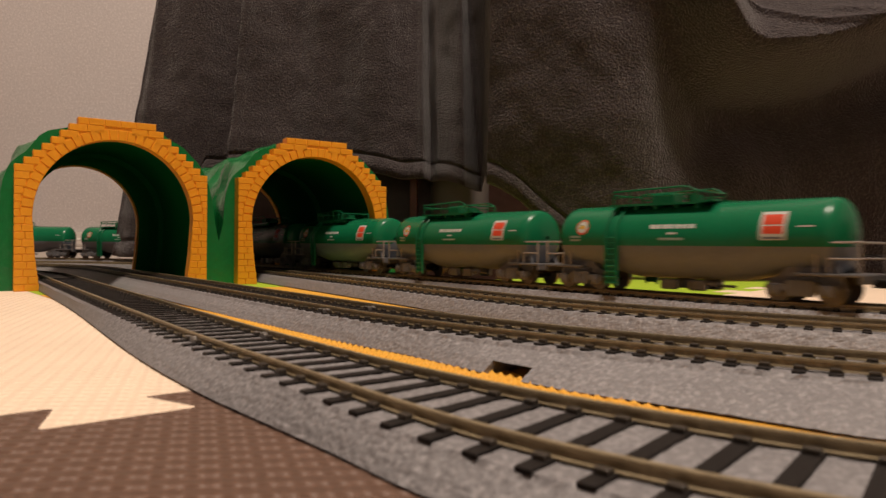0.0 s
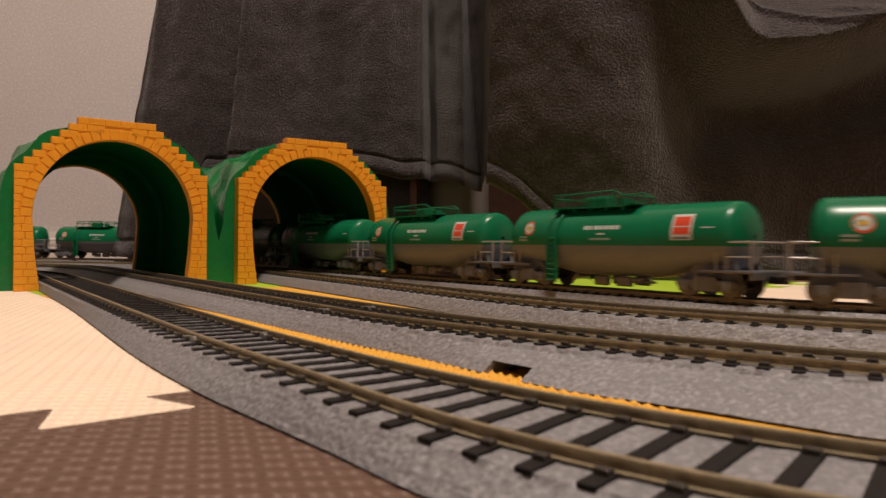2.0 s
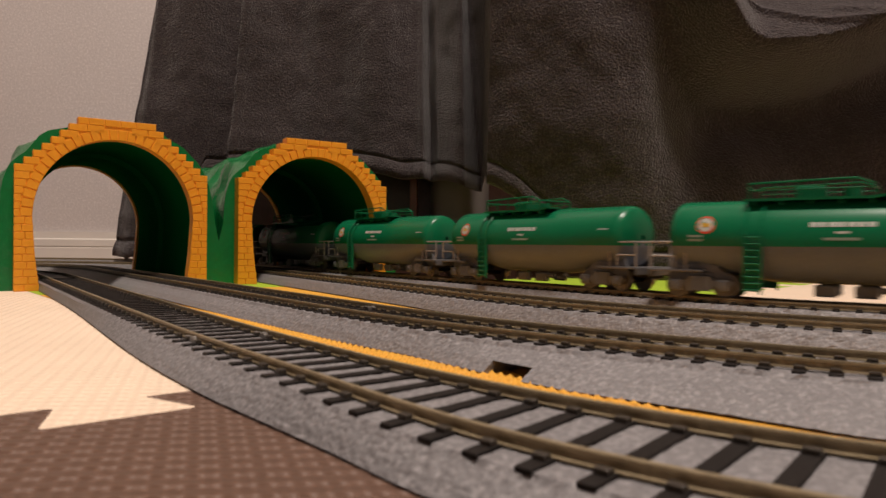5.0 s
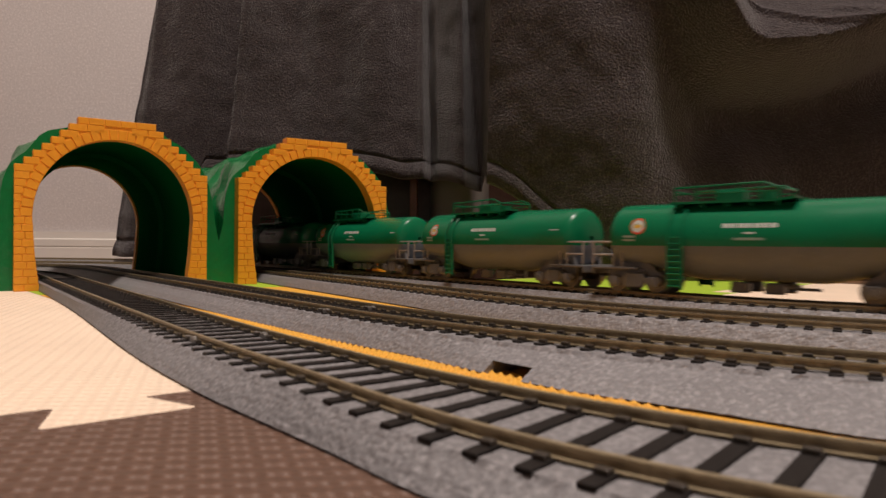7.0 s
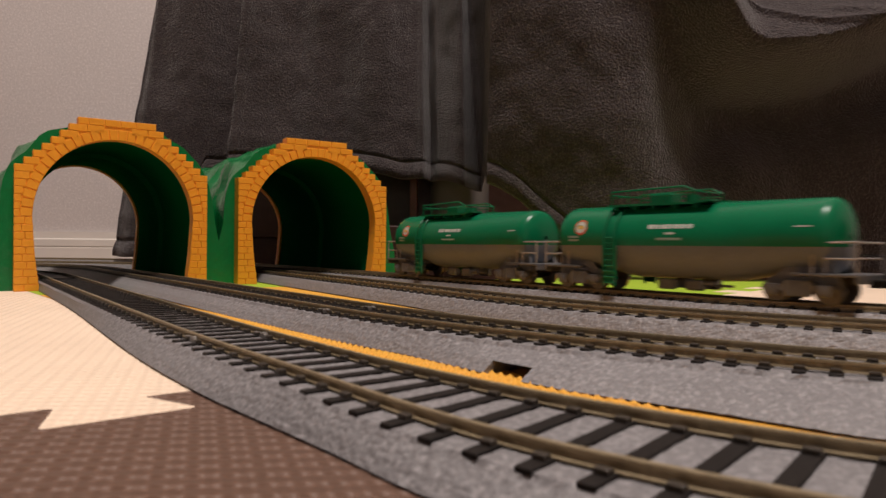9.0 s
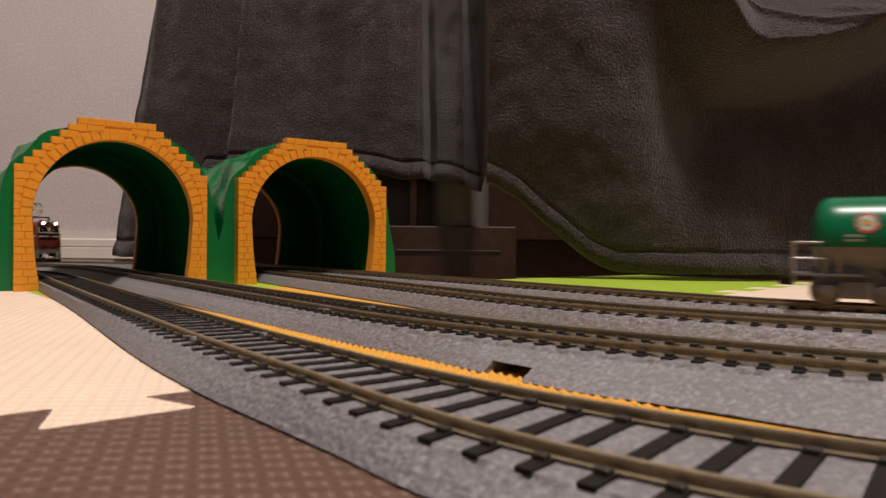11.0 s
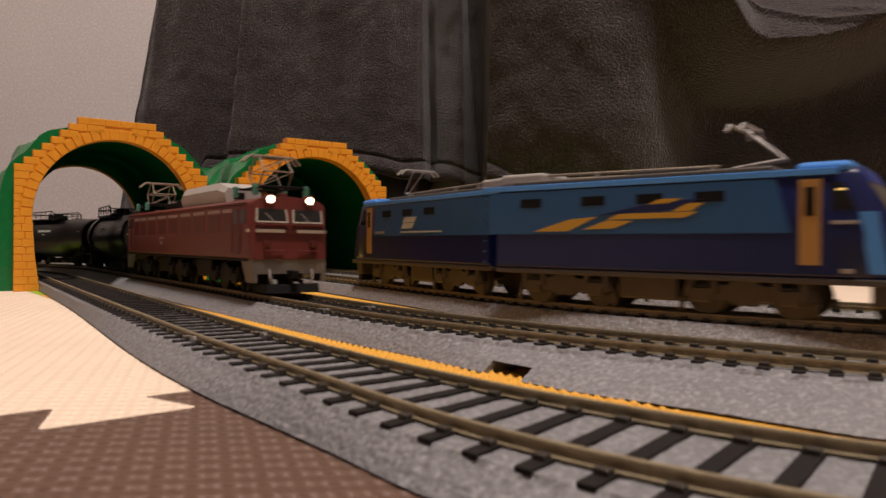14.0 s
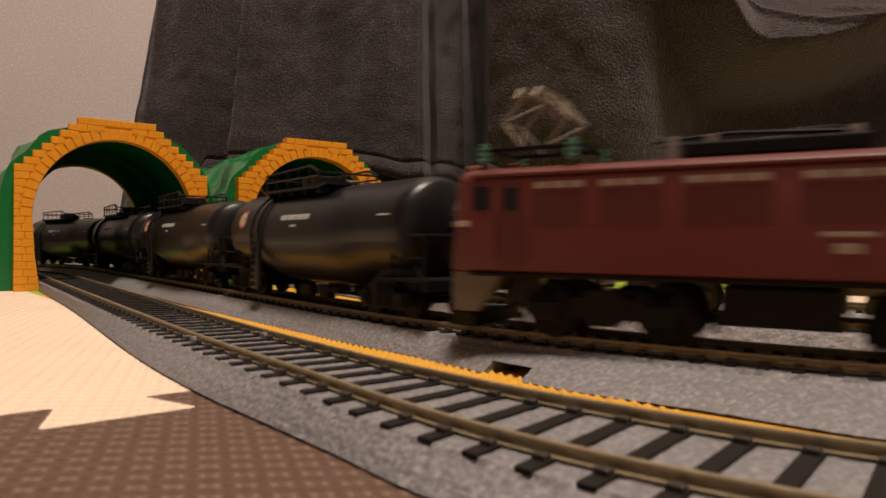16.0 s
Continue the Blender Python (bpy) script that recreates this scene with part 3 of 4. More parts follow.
def tank_wagon(paint, label, placard, group):
    root = empty("tank_wagon", Matrix.Identity(4), label, "tank wagon", group)
    TOPZ, RM, RE, HL, SPLIT = 40.4, 16.8, 15.2, 66.5, 21.3

    def ring_at(x, grow=0.0):
        e = abs(x)
        r = RE + (RM - RE) * (1 - smooth(22.0, 44.0, e))
        cz = TOPZ - r
        if e > HL - 7.0:
            q = (e - (HL - 7.0)) / 7.0
            r *= math.sqrt(max(0.0005, 1 - q ** 2.6 * 0.995))
        return r + grow, cz

    xs = [t * HL for t in np.linspace(-1, 1, 41)]
    xs = sorted(set([round(x, 3) for x in xs] + [s * (HL - d) for s in (-1, 1) for d in (0, 0.05, 0.2, 0.5, 1.0, 1.8, 3.0, 5.0)]))
    n = 24
    for name, mat in (("tank_upper", paint["top"]), ("tank_lower", paint["low"])):
        bm = bmesh.new()
        rings = []
        for x in xs:
            r, cz = ring_at(x)
            cut = math.asin(max(-0.9, min(0.9, (SPLIT - cz) / r)))
            a0, a1 = (cut, math.pi - cut) if name == "tank_upper" else (math.pi - cut, 2 * math.pi + cut)
            rings.append([(x, r * math.cos(a0 + (a1 - a0) * i / n), cz + r * math.sin(a0 + (a1 - a0) * i / n)) for i in range(n + 1)])
        loft(bm, rings, closed=False)
        part(name, bm, mat, root, "dull grey-brown belly" if name == "tank_lower" and paint is GREEN else "", smooth=True)
    # saddles, sole beams, platforms and end rails
    for s in (-1, 1):
        bm = bmesh.new()
        for y in (-9, 9):
            loft(bm, [[(s * 40, y - 0.8, 8.0), (s * 66, y - 0.8, 8.0), (s * 63, y - 0.8, 17.0), (s * 50, y - 0.8, 17.5)],
                      [(s * 40, y + 0.8, 8.0), (s * 66, y + 0.8, 8.0), (s * 63, y + 0.8, 17.0), (s * 50, y + 0.8, 17.5)]])
        box(bm, (s * 52, 0, 9.6), (9.0, 22, 1.6), 0.3)
        part("saddle", bm, paint["frame"], root)
        bm = bmesh.new()
        box(bm, (s * 61.5, 0, 11.0), (23.0, 28.0, 1.0), 0.2)
        box(bm, (s * 72.6, 0, 9.6), (1.2, 27.0, 3.2), 0.2)
        part("platform", bm, paint["frame"], root)
        bm = bmesh.new()
        for y in (-13.2, 13.2):
            bm = bmesh.new()
            wire(bm, [(s * 72.5, y, 11), (s * 72.5, y, 23.0), (s * 57.5, y, 23.0), (s * 57.5, y, 11)], 0.42)
            wire(bm, [(s * 72.5, y, 17), (s * 62, y, 17), (s * 62, y, 11.5)], 0.38)
            part("end_rail", bm, paint["hand"], root)
        bm = bmesh.new()
        wire(bm, [(s * 72.5, -13.2, 23), (s * 72.5, 13.2, 23)], 0.42)
        part("cross_rail", bm, paint["hand"], root)
        bm = bmesh.new()
        box(bm, (s * 75.0, 0, 8.0), (5.0, 3.0, 3.0), 0.4)
        part("coupler", bm, "under_black", root)
    bm = bmesh.new()
    for a in (-6.0, 7.5):
        for y in (-7, 7):
            box(bm, (a, y, 4.4), (8.0, 3.5, 4.6), 0.8)
    rod(bm, (16, -6, 4.6), (24, -6, 4.6), 0.6, 8)
    rod(bm, (12, -7, 5.2), (17, -7, 5.2), 1.2, 10)
    part("brake_gear", bm, paint["frame"], root)
    # ladders and walkway
    side = paint["top"]
    for s in (-1, 1):
        bm = bmesh.new()
        box(bm, (-30.5, s * 16.4, 12.5), (7.0, 0.6, 18.0), 0.15)
        ladder = part("ladder", bm, side, root)
        for dx in (-33.5, -27.5):
            bm = bmesh.new()
            wire(bm, [(dx, s * 16.6, 2.6)] + [(dx, s * (17.0 * math.cos(a) + 0.6), 23.6 + 17.3 * math.sin(a)) for a in np.linspace(-0.05, 1.45, 9)], 0.55)
            part("stringer", bm, side, ladder)
        for i in range(9):
            bm = bmesh.new()
            wire(bm, [(-33.5, s * 17.3, 4.0 + i * 2.6), (-27.5, s * 17.3, 4.0 + i * 2.6)], 0.4)
            part("rung", bm, side, ladder)
    for y in (-7.6, 7.6):
        sy = math.copysign(1.0, y)
        bm = bmesh.new()
        loft(bm, [[(x, y - 4.6, z), (x, y + 4.6, z), (x, y + 4.6, z - 1.0), (x, y - 4.6, z - 1.0)] for x, z in ((-35.0, 40.4), (9.0, 40.4), (16.0, 41.4))])
        walk_board = part("walkway", bm, side, root)
        for x in (-31, -21, -11, -1, 9):
            bm = bmesh.new(); box(bm, (x, y + sy * 1.5, 39.0), (1.0, 5.0, 2.6)); part("bracket", bm, side, walk_board)
        bm = bmesh.new()
        wire(bm, [(-33, y + sy * 4.0, 40.6), (-33, y + sy * 4.0, 46.4), (4, y + sy * 4.0, 47.2), (9.5, y + sy * 4.0, 45.0), (9.5, y + sy * 4.0, 40.6)], 0.42)
        rail_ = part("guard_rail", bm, side, root)
        for x in (-24, -15, -6, 3):
            bm = bmesh.new(); rod(bm, (x, y + sy * 4.0, 41.0), (x, y + sy * 4.0, 46.9), 0.36, 6); part("post", bm, side, rail_)
        bm = bmesh.new(); wire(bm, [(-33, y + sy * 4.0, 43.6), (9.5, y + sy * 4.0, 43.6)], 0.3); part("mid_rail", bm, side, rail_)
    for x in (-33, 9.5):
        bm = bmesh.new(); wire(bm, [(x, -11.6, 44.9), (x, 11.6, 44.9)], 0.4); part("cross_bar", bm, side, root)
    bm = bmesh.new(); box(bm, (-12, 0, 42.6), (11, 9, 5.4), 0.6); part("hatch", bm, side, root)
    bm = bmesh.new(); rod(bm, (2, 0, 40), (2, 0, 44.0), 3.2, 16); part("valve_dome", bm, side, root, smooth=True)
    # markings lie just proud of the side
    def decal(name, x0, x1, z0, z1, mat, lift, parent=root):
        for sg in (-1, 1):
            bm = bmesh.new()
            rows = []
            for i in range(9):
                z = z0 + (z1 - z0) * i / 8
                row = []
                for x in (-sg * x0, -sg * x1):
                    r, cz = ring_at(x, lift)
                    row.append((x, sg * math.sqrt(max(0.1, r * r - (z - cz) ** 2)), z))
                rows.append(row)
            loft(bm, rows, closed=False)
            part(name, bm, mat, parent)

    def badge(name, x, z, rad, mat, lift):
        for sg in (-1, 1):
            bm = bmesh.new()
            vs = []
            r, cz = ring_at(x, lift)
            for i in range(24):
                a = 2 * math.pi * i / 24
                zz = z + rad * math.sin(a)
                vs.append(bm.verts.new((-sg * x + rad * math.cos(a), sg * math.sqrt(r * r - (zz - cz) ** 2), zz)))
            bm.faces.new(vs)
            part(name, bm, mat, root)

    xb = -49.0
    badge("badge_rim", xb, 30.0, 3.7, "mark_red", 0.06)
    badge("badge_field", xb, 30.0, 2.8, "mark_white", 0.12)
    decal("badge_stripe", xb - 1.7, xb + 1.7, 29.2, 30.8, "mark_yellow", 0.2)
    for i, w in enumerate((2.5, 2.1, 2.6, 2.2, 2.4, 2.3, 2.5)):
        decal("marking_bar", -10.5 + i * 3.1, -10.5 + i * 3.1 + w, 28.8, 30.6, "mark_white", 0.08)
    decal("marking_bar", -2.0, 2.5, 26.3, 27.1, "mark_white", 0.08)
    if paint is GREEN:
        decal("marking_bar", -6.0, 6.0, 23.8, 24.8, "mark_grey", 0.08)
        decal("marking_bar", -56, -50, 24.9, 25.9, "mark_grey", 0.08)
        decal("marking_bar", -56, -50, 23.3, 24.3, "mark_grey", 0.08)
    decal("marking_bar", 51.5, 57.5, 28.8, 29.3, "mark_white", 0.08)
    if placard:
        decal("placard_frame", 37.5, 47.5, 23.8, 34.9, "mark_white", 0.10)
        decal("placard", 38.6, 46.4, 29.8, 33.8, "mark_red", 0.16)
        decal("placard", 38.6, 46.4, 26.2, 29.3, "mark_red", 0.16)
        decal("placard_foot", 38.6, 46.4, 24.2, 25.1, "tank_grey", 0.16)
    for x in (-52, 52):
        bogie(root, x, paint)
    return root


M["mark_grey"] = material("mark_grey", (0.22, 0.30, 0.25), 0.5)

# ---------------------------------------------------------------- locomotives
def shell(bm, xs, profile):
    """Body skinned along x: xs gives (x, x shift at the top, narrowing); profile is the half section y, z from the sill up."""
    z0, z1 = profile[0][1], profile[-1][1]
    rings = []
    for x, lean, k in xs:
        full = [(y * k, z) for y, z in profile] + [(-y * k, z) for y, z in profile[::-1][1:]]
        rings.append([(x + lean * max(0.0, (z - 27.0) / (z1 - 27.0)), y, z) for y, z in full])
    loft(bm, rings)


def panel(name, parent, x0, x1, z0, z1, y, mat, thick=0.35, label=""):
    bm = bmesh.new()
    box(bm, ((x0 + x1) / 2, y, (z0 + z1) / 2), (abs(x1 - x0), thick, abs(z1 - z0)), 0.08)
    return part(name, bm, mat, parent, label)


def sheet(name, parent, pts, y, mat, thick=0.3, label=""):
    """Flat plate on a side: outline in x, z."""
    bm = bmesh.new()
    prism(bm, pts, y - thick / 2, y + thick / 2)
    return part(name, bm, mat, parent, label)


def loco_bogie(parent, x, base, r, mat, wheel_mat, y=12.6):
    bm = bmesh.new()
    for s in (-1, 1):
        h = base / 2 + 6
        pts = [(-h, 6.0), (-h + 1, 9.0), (-5, 9.4), (-3, 11.0), (3, 11.0), (5, 9.4), (h - 1, 9.0), (h, 6.0), (h - 3, 4.4), (5, 5.0), (3, 3.4), (-3, 3.4), (-5, 5.0), (-h + 3, 4.4)]
        loft(bm, [[(a, s * y - 0.9, z) for a, z in pts], [(a, s * y + 0.9, z) for a, z in pts]])
        for a in (-base / 2, base / 2):
            box(bm, (a, s * (y + 1.2), 6.2), (6.0, 1.6, 4.6), 0.5)
            for d in (-3.6, 3.6):
                rod(bm, (a + d, s * (y + 1.0), 6.4), (a + d, s * (y + 1.0), 10.6), 1.1, 10)
            box(bm, (a + math.copysign(6.5, a), s * y, 3.0), (1.4, 1.6, 4.6), 0.3)
    box(bm, (0, 0, 8), (10, 2 * y, 4), 0.4)
    b = part("bogie", bm, mat, parent)
    b.location.x = x * MM
    for a in (-base / 2, base / 2):
        for s in (-1, 1):
            w = bmesh.new()
            wheel(w, 0, s * 8.7, r)
            o = part("wheel", w, wheel_mat, b, smooth=True)
            o.location.x = a * MM
    return b


def diamond_pantograph(parent, x, z, up):
    h = up
    bm = bmesh.new()
    wire(bm, [(x - 2.2, -6, z + h), (x + 2.2, -6, z + h), (x + 2.2, 6, z + h), (x - 2.2, 6, z + h), (x - 2.2, -6, z + h)], 0.3)
    top = part("pantograph", bm, "panto_metal", parent, "thin folded metal pantograph")

    def tube(name, pts, r):
        bm = bmesh.new()
        wire(bm, pts, r)
        part(name, bm, "panto_metal", top)

    for d in (-1, 1):
        for y in (-6.5, 6.5):
            tube("arm", [(x + d * 3.0, y, z + 1.5), (x + d * 8.2, y * 0.95, z + 1.5 + h * 0.45), (x + d * 2.2, y * 0.9, z + h)], 0.36)
        tube("cross_tube", [(x + d * 8.2, -6.2, z + 1.5 + h * 0.45), (x + d * 8.2, 6.2, z + 1.5 + h * 0.45)], 0.34)
        tube("brace", [(x + d * 3.0, -6.5, z + 1.5), (x + d * 8.2, 6.2, z + 1.5 + h * 0.45)], 0.22)
        tube("brace", [(x + d * 8.2, -6.2, z + 1.5 + h * 0.45), (x + d * 2.2, 5.8, z + h)], 0.22)
        tube("contact_strip", [(x + d * 2.2, -12.5, z + h - 2.4), (x + d * 2.2, -9.5, z + h + 0.4), (x + d * 2.2, 9.5, z + h + 0.4), (x + d * 2.2, 12.5, z + h - 2.4)], 0.5)
    bm = bmesh.new()
    for dx in (-11, 11):
        box(bm, (x + dx, 0, z + 1.2), (1.4, 24, 1.0), 0.2)
    for y in (-7, 7):
        box(bm, (x, y, z + 1.2), (22, 1.2, 1.0), 0.2)
    part("pantograph_base", bm, "under_black", parent)
    for dx in (-11, 11):
        for y in (-11, 11):
            bm = bmesh.new()
            rod(bm, (x + dx, y, z - 2.5), (x + dx, y, z + 2.2), 1.0, 12)
            for q in range(3):
                rod(bm, (x + dx, y, z - 1.8 + q * 1.3), (x + dx, y, z - 1.3 + q * 1.3), 1.5, 12)
            part("insulator", bm, "insulator", parent, "pale green insulator")


def red_locomotive():
    root = empty("electric_locomotive", Matrix.Identity(4), "worn red electric model locomotive with lit headlamps", "locomotive")
    prof = [(15.6, 14.4), (16.4, 15.2), (16.4, 35.3), (15.9, 36.6), (14.0, 37.9), (9.0, 39.0), (0.0, 39.5)]
    bm = bmesh.new()
    shell(bm, [(-104.0, 2.6, 0.93), (-103.2, 2.6, 0.97), (-100.5, 1.5, 1.0), (100.5, -1.5, 1.0), (103.2, -2.6, 0.97), (104.0, -2.6, 0.93)], prof)
    part("body", bm, "loco_red", root, "weathered maroon red body", smooth=True)
    for s in (-1, 1):
        y = s * 16.45
        bm = bmesh.new(); box(bm, (0, s * 16.2, 36.5), (196, 1.1, 0.7), 0.15); part("rain_gutter", bm, "loco_red", root)
        for x0, w in ((-83.0, 12.0), (-68.0, 13.0), (-51.0, 16.0), (-30.2, 16.0), (-9.4, 16.0), (11.4, 16.0), (32.2, 16.0), (53.0, 16.0), (72.0, 11.0)):
            panel("louvre_panel", root, x0, x0 + w, 25.0, 32.6, y, "loco_red_dark", 0.2)
            for q in range(3):
                panel("light_window", root, x0 + 0.4 + q * w / 3, x0 + (q + 1) * w / 3 - 0.4, 33.2, 34.6, y, "window_grey", 0.45)
        for sx in (-1, 1):
            panel("cab_window", root, sx * 93.5, sx * 98.0, 28.6, 34.0, y, "dark_glass", 0.4)
            panel("cab_door", root, sx * 85.5, sx * 91.0, 16.0, 35.0, y, "loco_red_dark", 0.3)
            panel("door_window", root, sx * 86.4, sx * 90.1, 28.4, 33.6, y + s * 0.1, "dark_glass", 0.4)
            bm = bmesh.new()
            wire(bm, [(sx * 84.3, s * 16.9, 17.0), (sx * 84.3, s * 16.9, 28.0)], 0.3)
            wire(bm, [(sx * 92.2, s * 16.9, 17.0), (sx * 92.2, s * 16.9, 28.0)], 0.3)
            part("grab_rail", bm, "loco_red", root)
            panel("front_band_side", root, sx * 99.0, sx * 102.0, 24.9, 26.2, y, "cream_trim", 0.4)
        panel("number_bar", root, -27, -18.5, 22.6, 23.5, y, "window_grey", 0.4)
        panel("maker_bar", root, -25.0, -20.8, 19.6, 21.4, y, "window_grey", 0.4)
        bm = bmesh.new(); box(bm, (0, s * 15.5, 14.0), (198, 1.4, 1.0), 0.2); part("sill", bm, "under_black", root)
    for sx in (-1, 1):
        # cab front: window frames, glass, band, lamps, door line, step skirt
        for y in (-7.6, 7.6):
            bm = bmesh.new()
            for a, b in (((-6.4, 29.0), (6.4, 29.0)), ((6.4, 29.0), (6.0, 34.2)), ((-6.0, 34.2), (-6.4, 29.0))):
                fx = lambda z: sx * (103.9 - 2.6 * max(0, (z - 27) / 12.5))
                wire(bm, [(fx(a[1]), y + a[0], a[1]), (fx(b[1]), y + b[0], b[1])], 0.42)
            wf = part("window_frame", bm, "cream_trim", root)
            bm = bmesh.new()
            loft(bm, [[(fx(z) + sx * d, y + a, z) for a, z in ((-6.2, 29.1), (6.2, 29.1), (5.9, 34.2), (-5.9, 34.2))] for d in (-0.4, 0.12)])
            part("windscreen", bm, "dark_glass", root)
            bm = bmesh.new()
            wire(bm, [(sx * 103.9, y + 1, 28.6), (sx * 102.9, y - 2.6, 32.6)], 0.2)
            part("wiper", bm, "rail_grey", root)
            bm = bmesh.new(); box(bm, (sx * 104.0, math.copysign(8.6, y), 25.5), (0.5, 12.0, 1.3), 0.1); part("front_band", bm, "cream_trim", root)
            bm = bmesh.new(); rod(bm, (sx * 99.5, y * 1.1, 38.0), (sx * 103.2, y * 1.1, 38.0), 2.1, 20); part("lamp_housing", bm, "loco_red", root, smooth=True)
            bm = bmesh.new(); rod(bm, (sx * 102.8, y * 1.1, 38.0), (sx * 103.7, y * 1.1, 38.0), 1.5, 20); part("headlamp", bm, "head_lamp" if sx > 0 else "dark_glass", root, "glowing warm headlamp" if sx > 0 else "")
            bm = bmesh.new(); rod(bm, (sx * 103.6, y * 1.25, 20.5), (sx * 105.0, y * 1.25, 20.5), 1.3, 14); part("tail_lamp", bm, "loco_red_dark", root)
            bm = bmesh.new(); wire(bm, [(sx * 104.6, y * 0.4, 17.6), (sx * 104.6, y * 1.45, 17.6), (sx * 104.6, y * 1.45, 22.5)], 0.32); part("front_grab_rail", bm, "loco_red", root)
        bm = bmesh.new(); box(bm, (sx * 103.9, 0, 25.5), (0.6, 4.8, 1.5), 0.1); part("number_bar", bm, "loco_red_dark", root)
        bm = bmesh.new(); box(bm, (sx * 104.2, 0, 28.0), (0.8, 29.0, 0.6), 0.15); part("front_ledge", bm, "loco_red", root)
        bm = bmesh.new()
        for s in (-1, 1):
            pts = [(sx * 91.0, 14.3), (sx * 103.6, 14.3), (sx * 103.6, 5.2), (sx * 97.0, 5.2)]
            loft(bm, [[(a, s * 15.6, z) for a, z in pts], [(a, s * 13.6, z) for a, z in pts]])
        pts = [(-15.6, 14.3), (15.6, 14.3), (14.0, 8.6), (5.0, 8.6), (-5.0, 8.6), (-14.0, 8.6)]
        loft(bm, [[(sx * 102.6, a, z) for a, z in pts], [(sx * 103.7, a, z) for a, z in pts]])
        part("step_skirt", bm, "loco_grey", root, "dusty grey end skirt with steps")
        bm = bmesh.new()
        loft(bm, [[(sx * 99, -14, 4.4), (sx * 99, 14, 4.4), (sx * 99, 14, 1.2), (sx * 99, -14, 1.2)], [(sx * 106.5, -11, 4.4), (sx * 106.5, 11, 4.4), (sx * 107.5, 11, 1.2), (sx * 107.5, -11, 1.2)]])
        part("snow_plough", bm, "under_black", root)
        bm = bmesh.new(); box(bm, (sx * 106.0, 0, 8.4), (6.0, 3.0, 3.2), 0.4); part("coupler", bm, "under_black", root)
        bm = bmesh.new(); wire(bm, [(sx * 104.2, -9, 10.5), (sx * 105.2, -9, 7), (sx * 104.6, -8, 4.5)], 0.5); wire(bm, [(sx * 104.2, 9, 10.5), (sx * 105.2, 9, 7), (sx * 104.6, 8, 4.5)], 0.5); part("air_hose", bm, "rail_grey", root)
    # roof gear
    bm = bmesh.new()
    sec = [(-8.6, 39.0), (-9.6, 45.0), (-7.8, 48.4), (7.8, 48.4), (9.6, 45.0), (8.6, 39.0)]
    loft(bm, [[(-13.0, y * 0.96, 39 + (z - 39) * 0.6) for y, z in sec], [(-9.0, y, z) for y, z in sec], [(44.0, y, z) for y, z in sec], [(52.0, y * 0.9, 39 + (z - 39) * 0.72) for y, z in sec]])
    part("roof_cowl", bm, "roof_grey", root, "long pale grey roof cowl")
    bm = bmesh.new(); box(bm, (52.2, -2, 42.3), (0.8, 5, 3), 0.2); part("cowl_vent", bm, "under_black", root)
    bm = bmesh.new()
    box(bm, (-36, 0, 41.0), (34, 14, 3.2), 0.5)
    box(bm, (-29, 4, 43.5), (9, 6, 4), 0.5)
    wire(bm, [(-60, -3, 43.5), (-44, -3, 44.5), (-22, -3, 43.5)], 0.4)
    wire(bm, [(-60, 4, 43.5), (-22, 4, 44.2)], 0.4)
    part("roof_switchgear", bm, "under_black", root)
    for x in (-56, -48, -22):
        bm = bmesh.new(); rod(bm, (x, -3, 39.2), (x, -3, 44.5), 1.3, 12); part("roof_insulator", bm, "rail_grey", root)
    diamond_pantograph(root, 83.0, 42.5, 14.2)
    diamond_pantograph(root, -87.0, 42.5, 14.2)
    bm = bmesh.new(); box(bm, (95.0, 0, 40.2), (4, 3.2, 1.8), 0.4); part("whistle_cover", bm, "loco_red", root)
    bm = bmesh.new(); box(bm, (-95.0, 0, 40.2), (4, 3.2, 1.8), 0.4); part("whistle_cover", bm, "loco_red", root)
    for x in (-68, 0, 68):
        loco_bogie(root, x, 25.0, 6.2, "under_black", "under_black")
    for x in (-34, 34):
        bm = bmesh.new()
        box(bm, (x, 0, 9.0), (22, 24, 8), 0.6)
        part("underfloor_box", bm, "under_black", root)
    return root


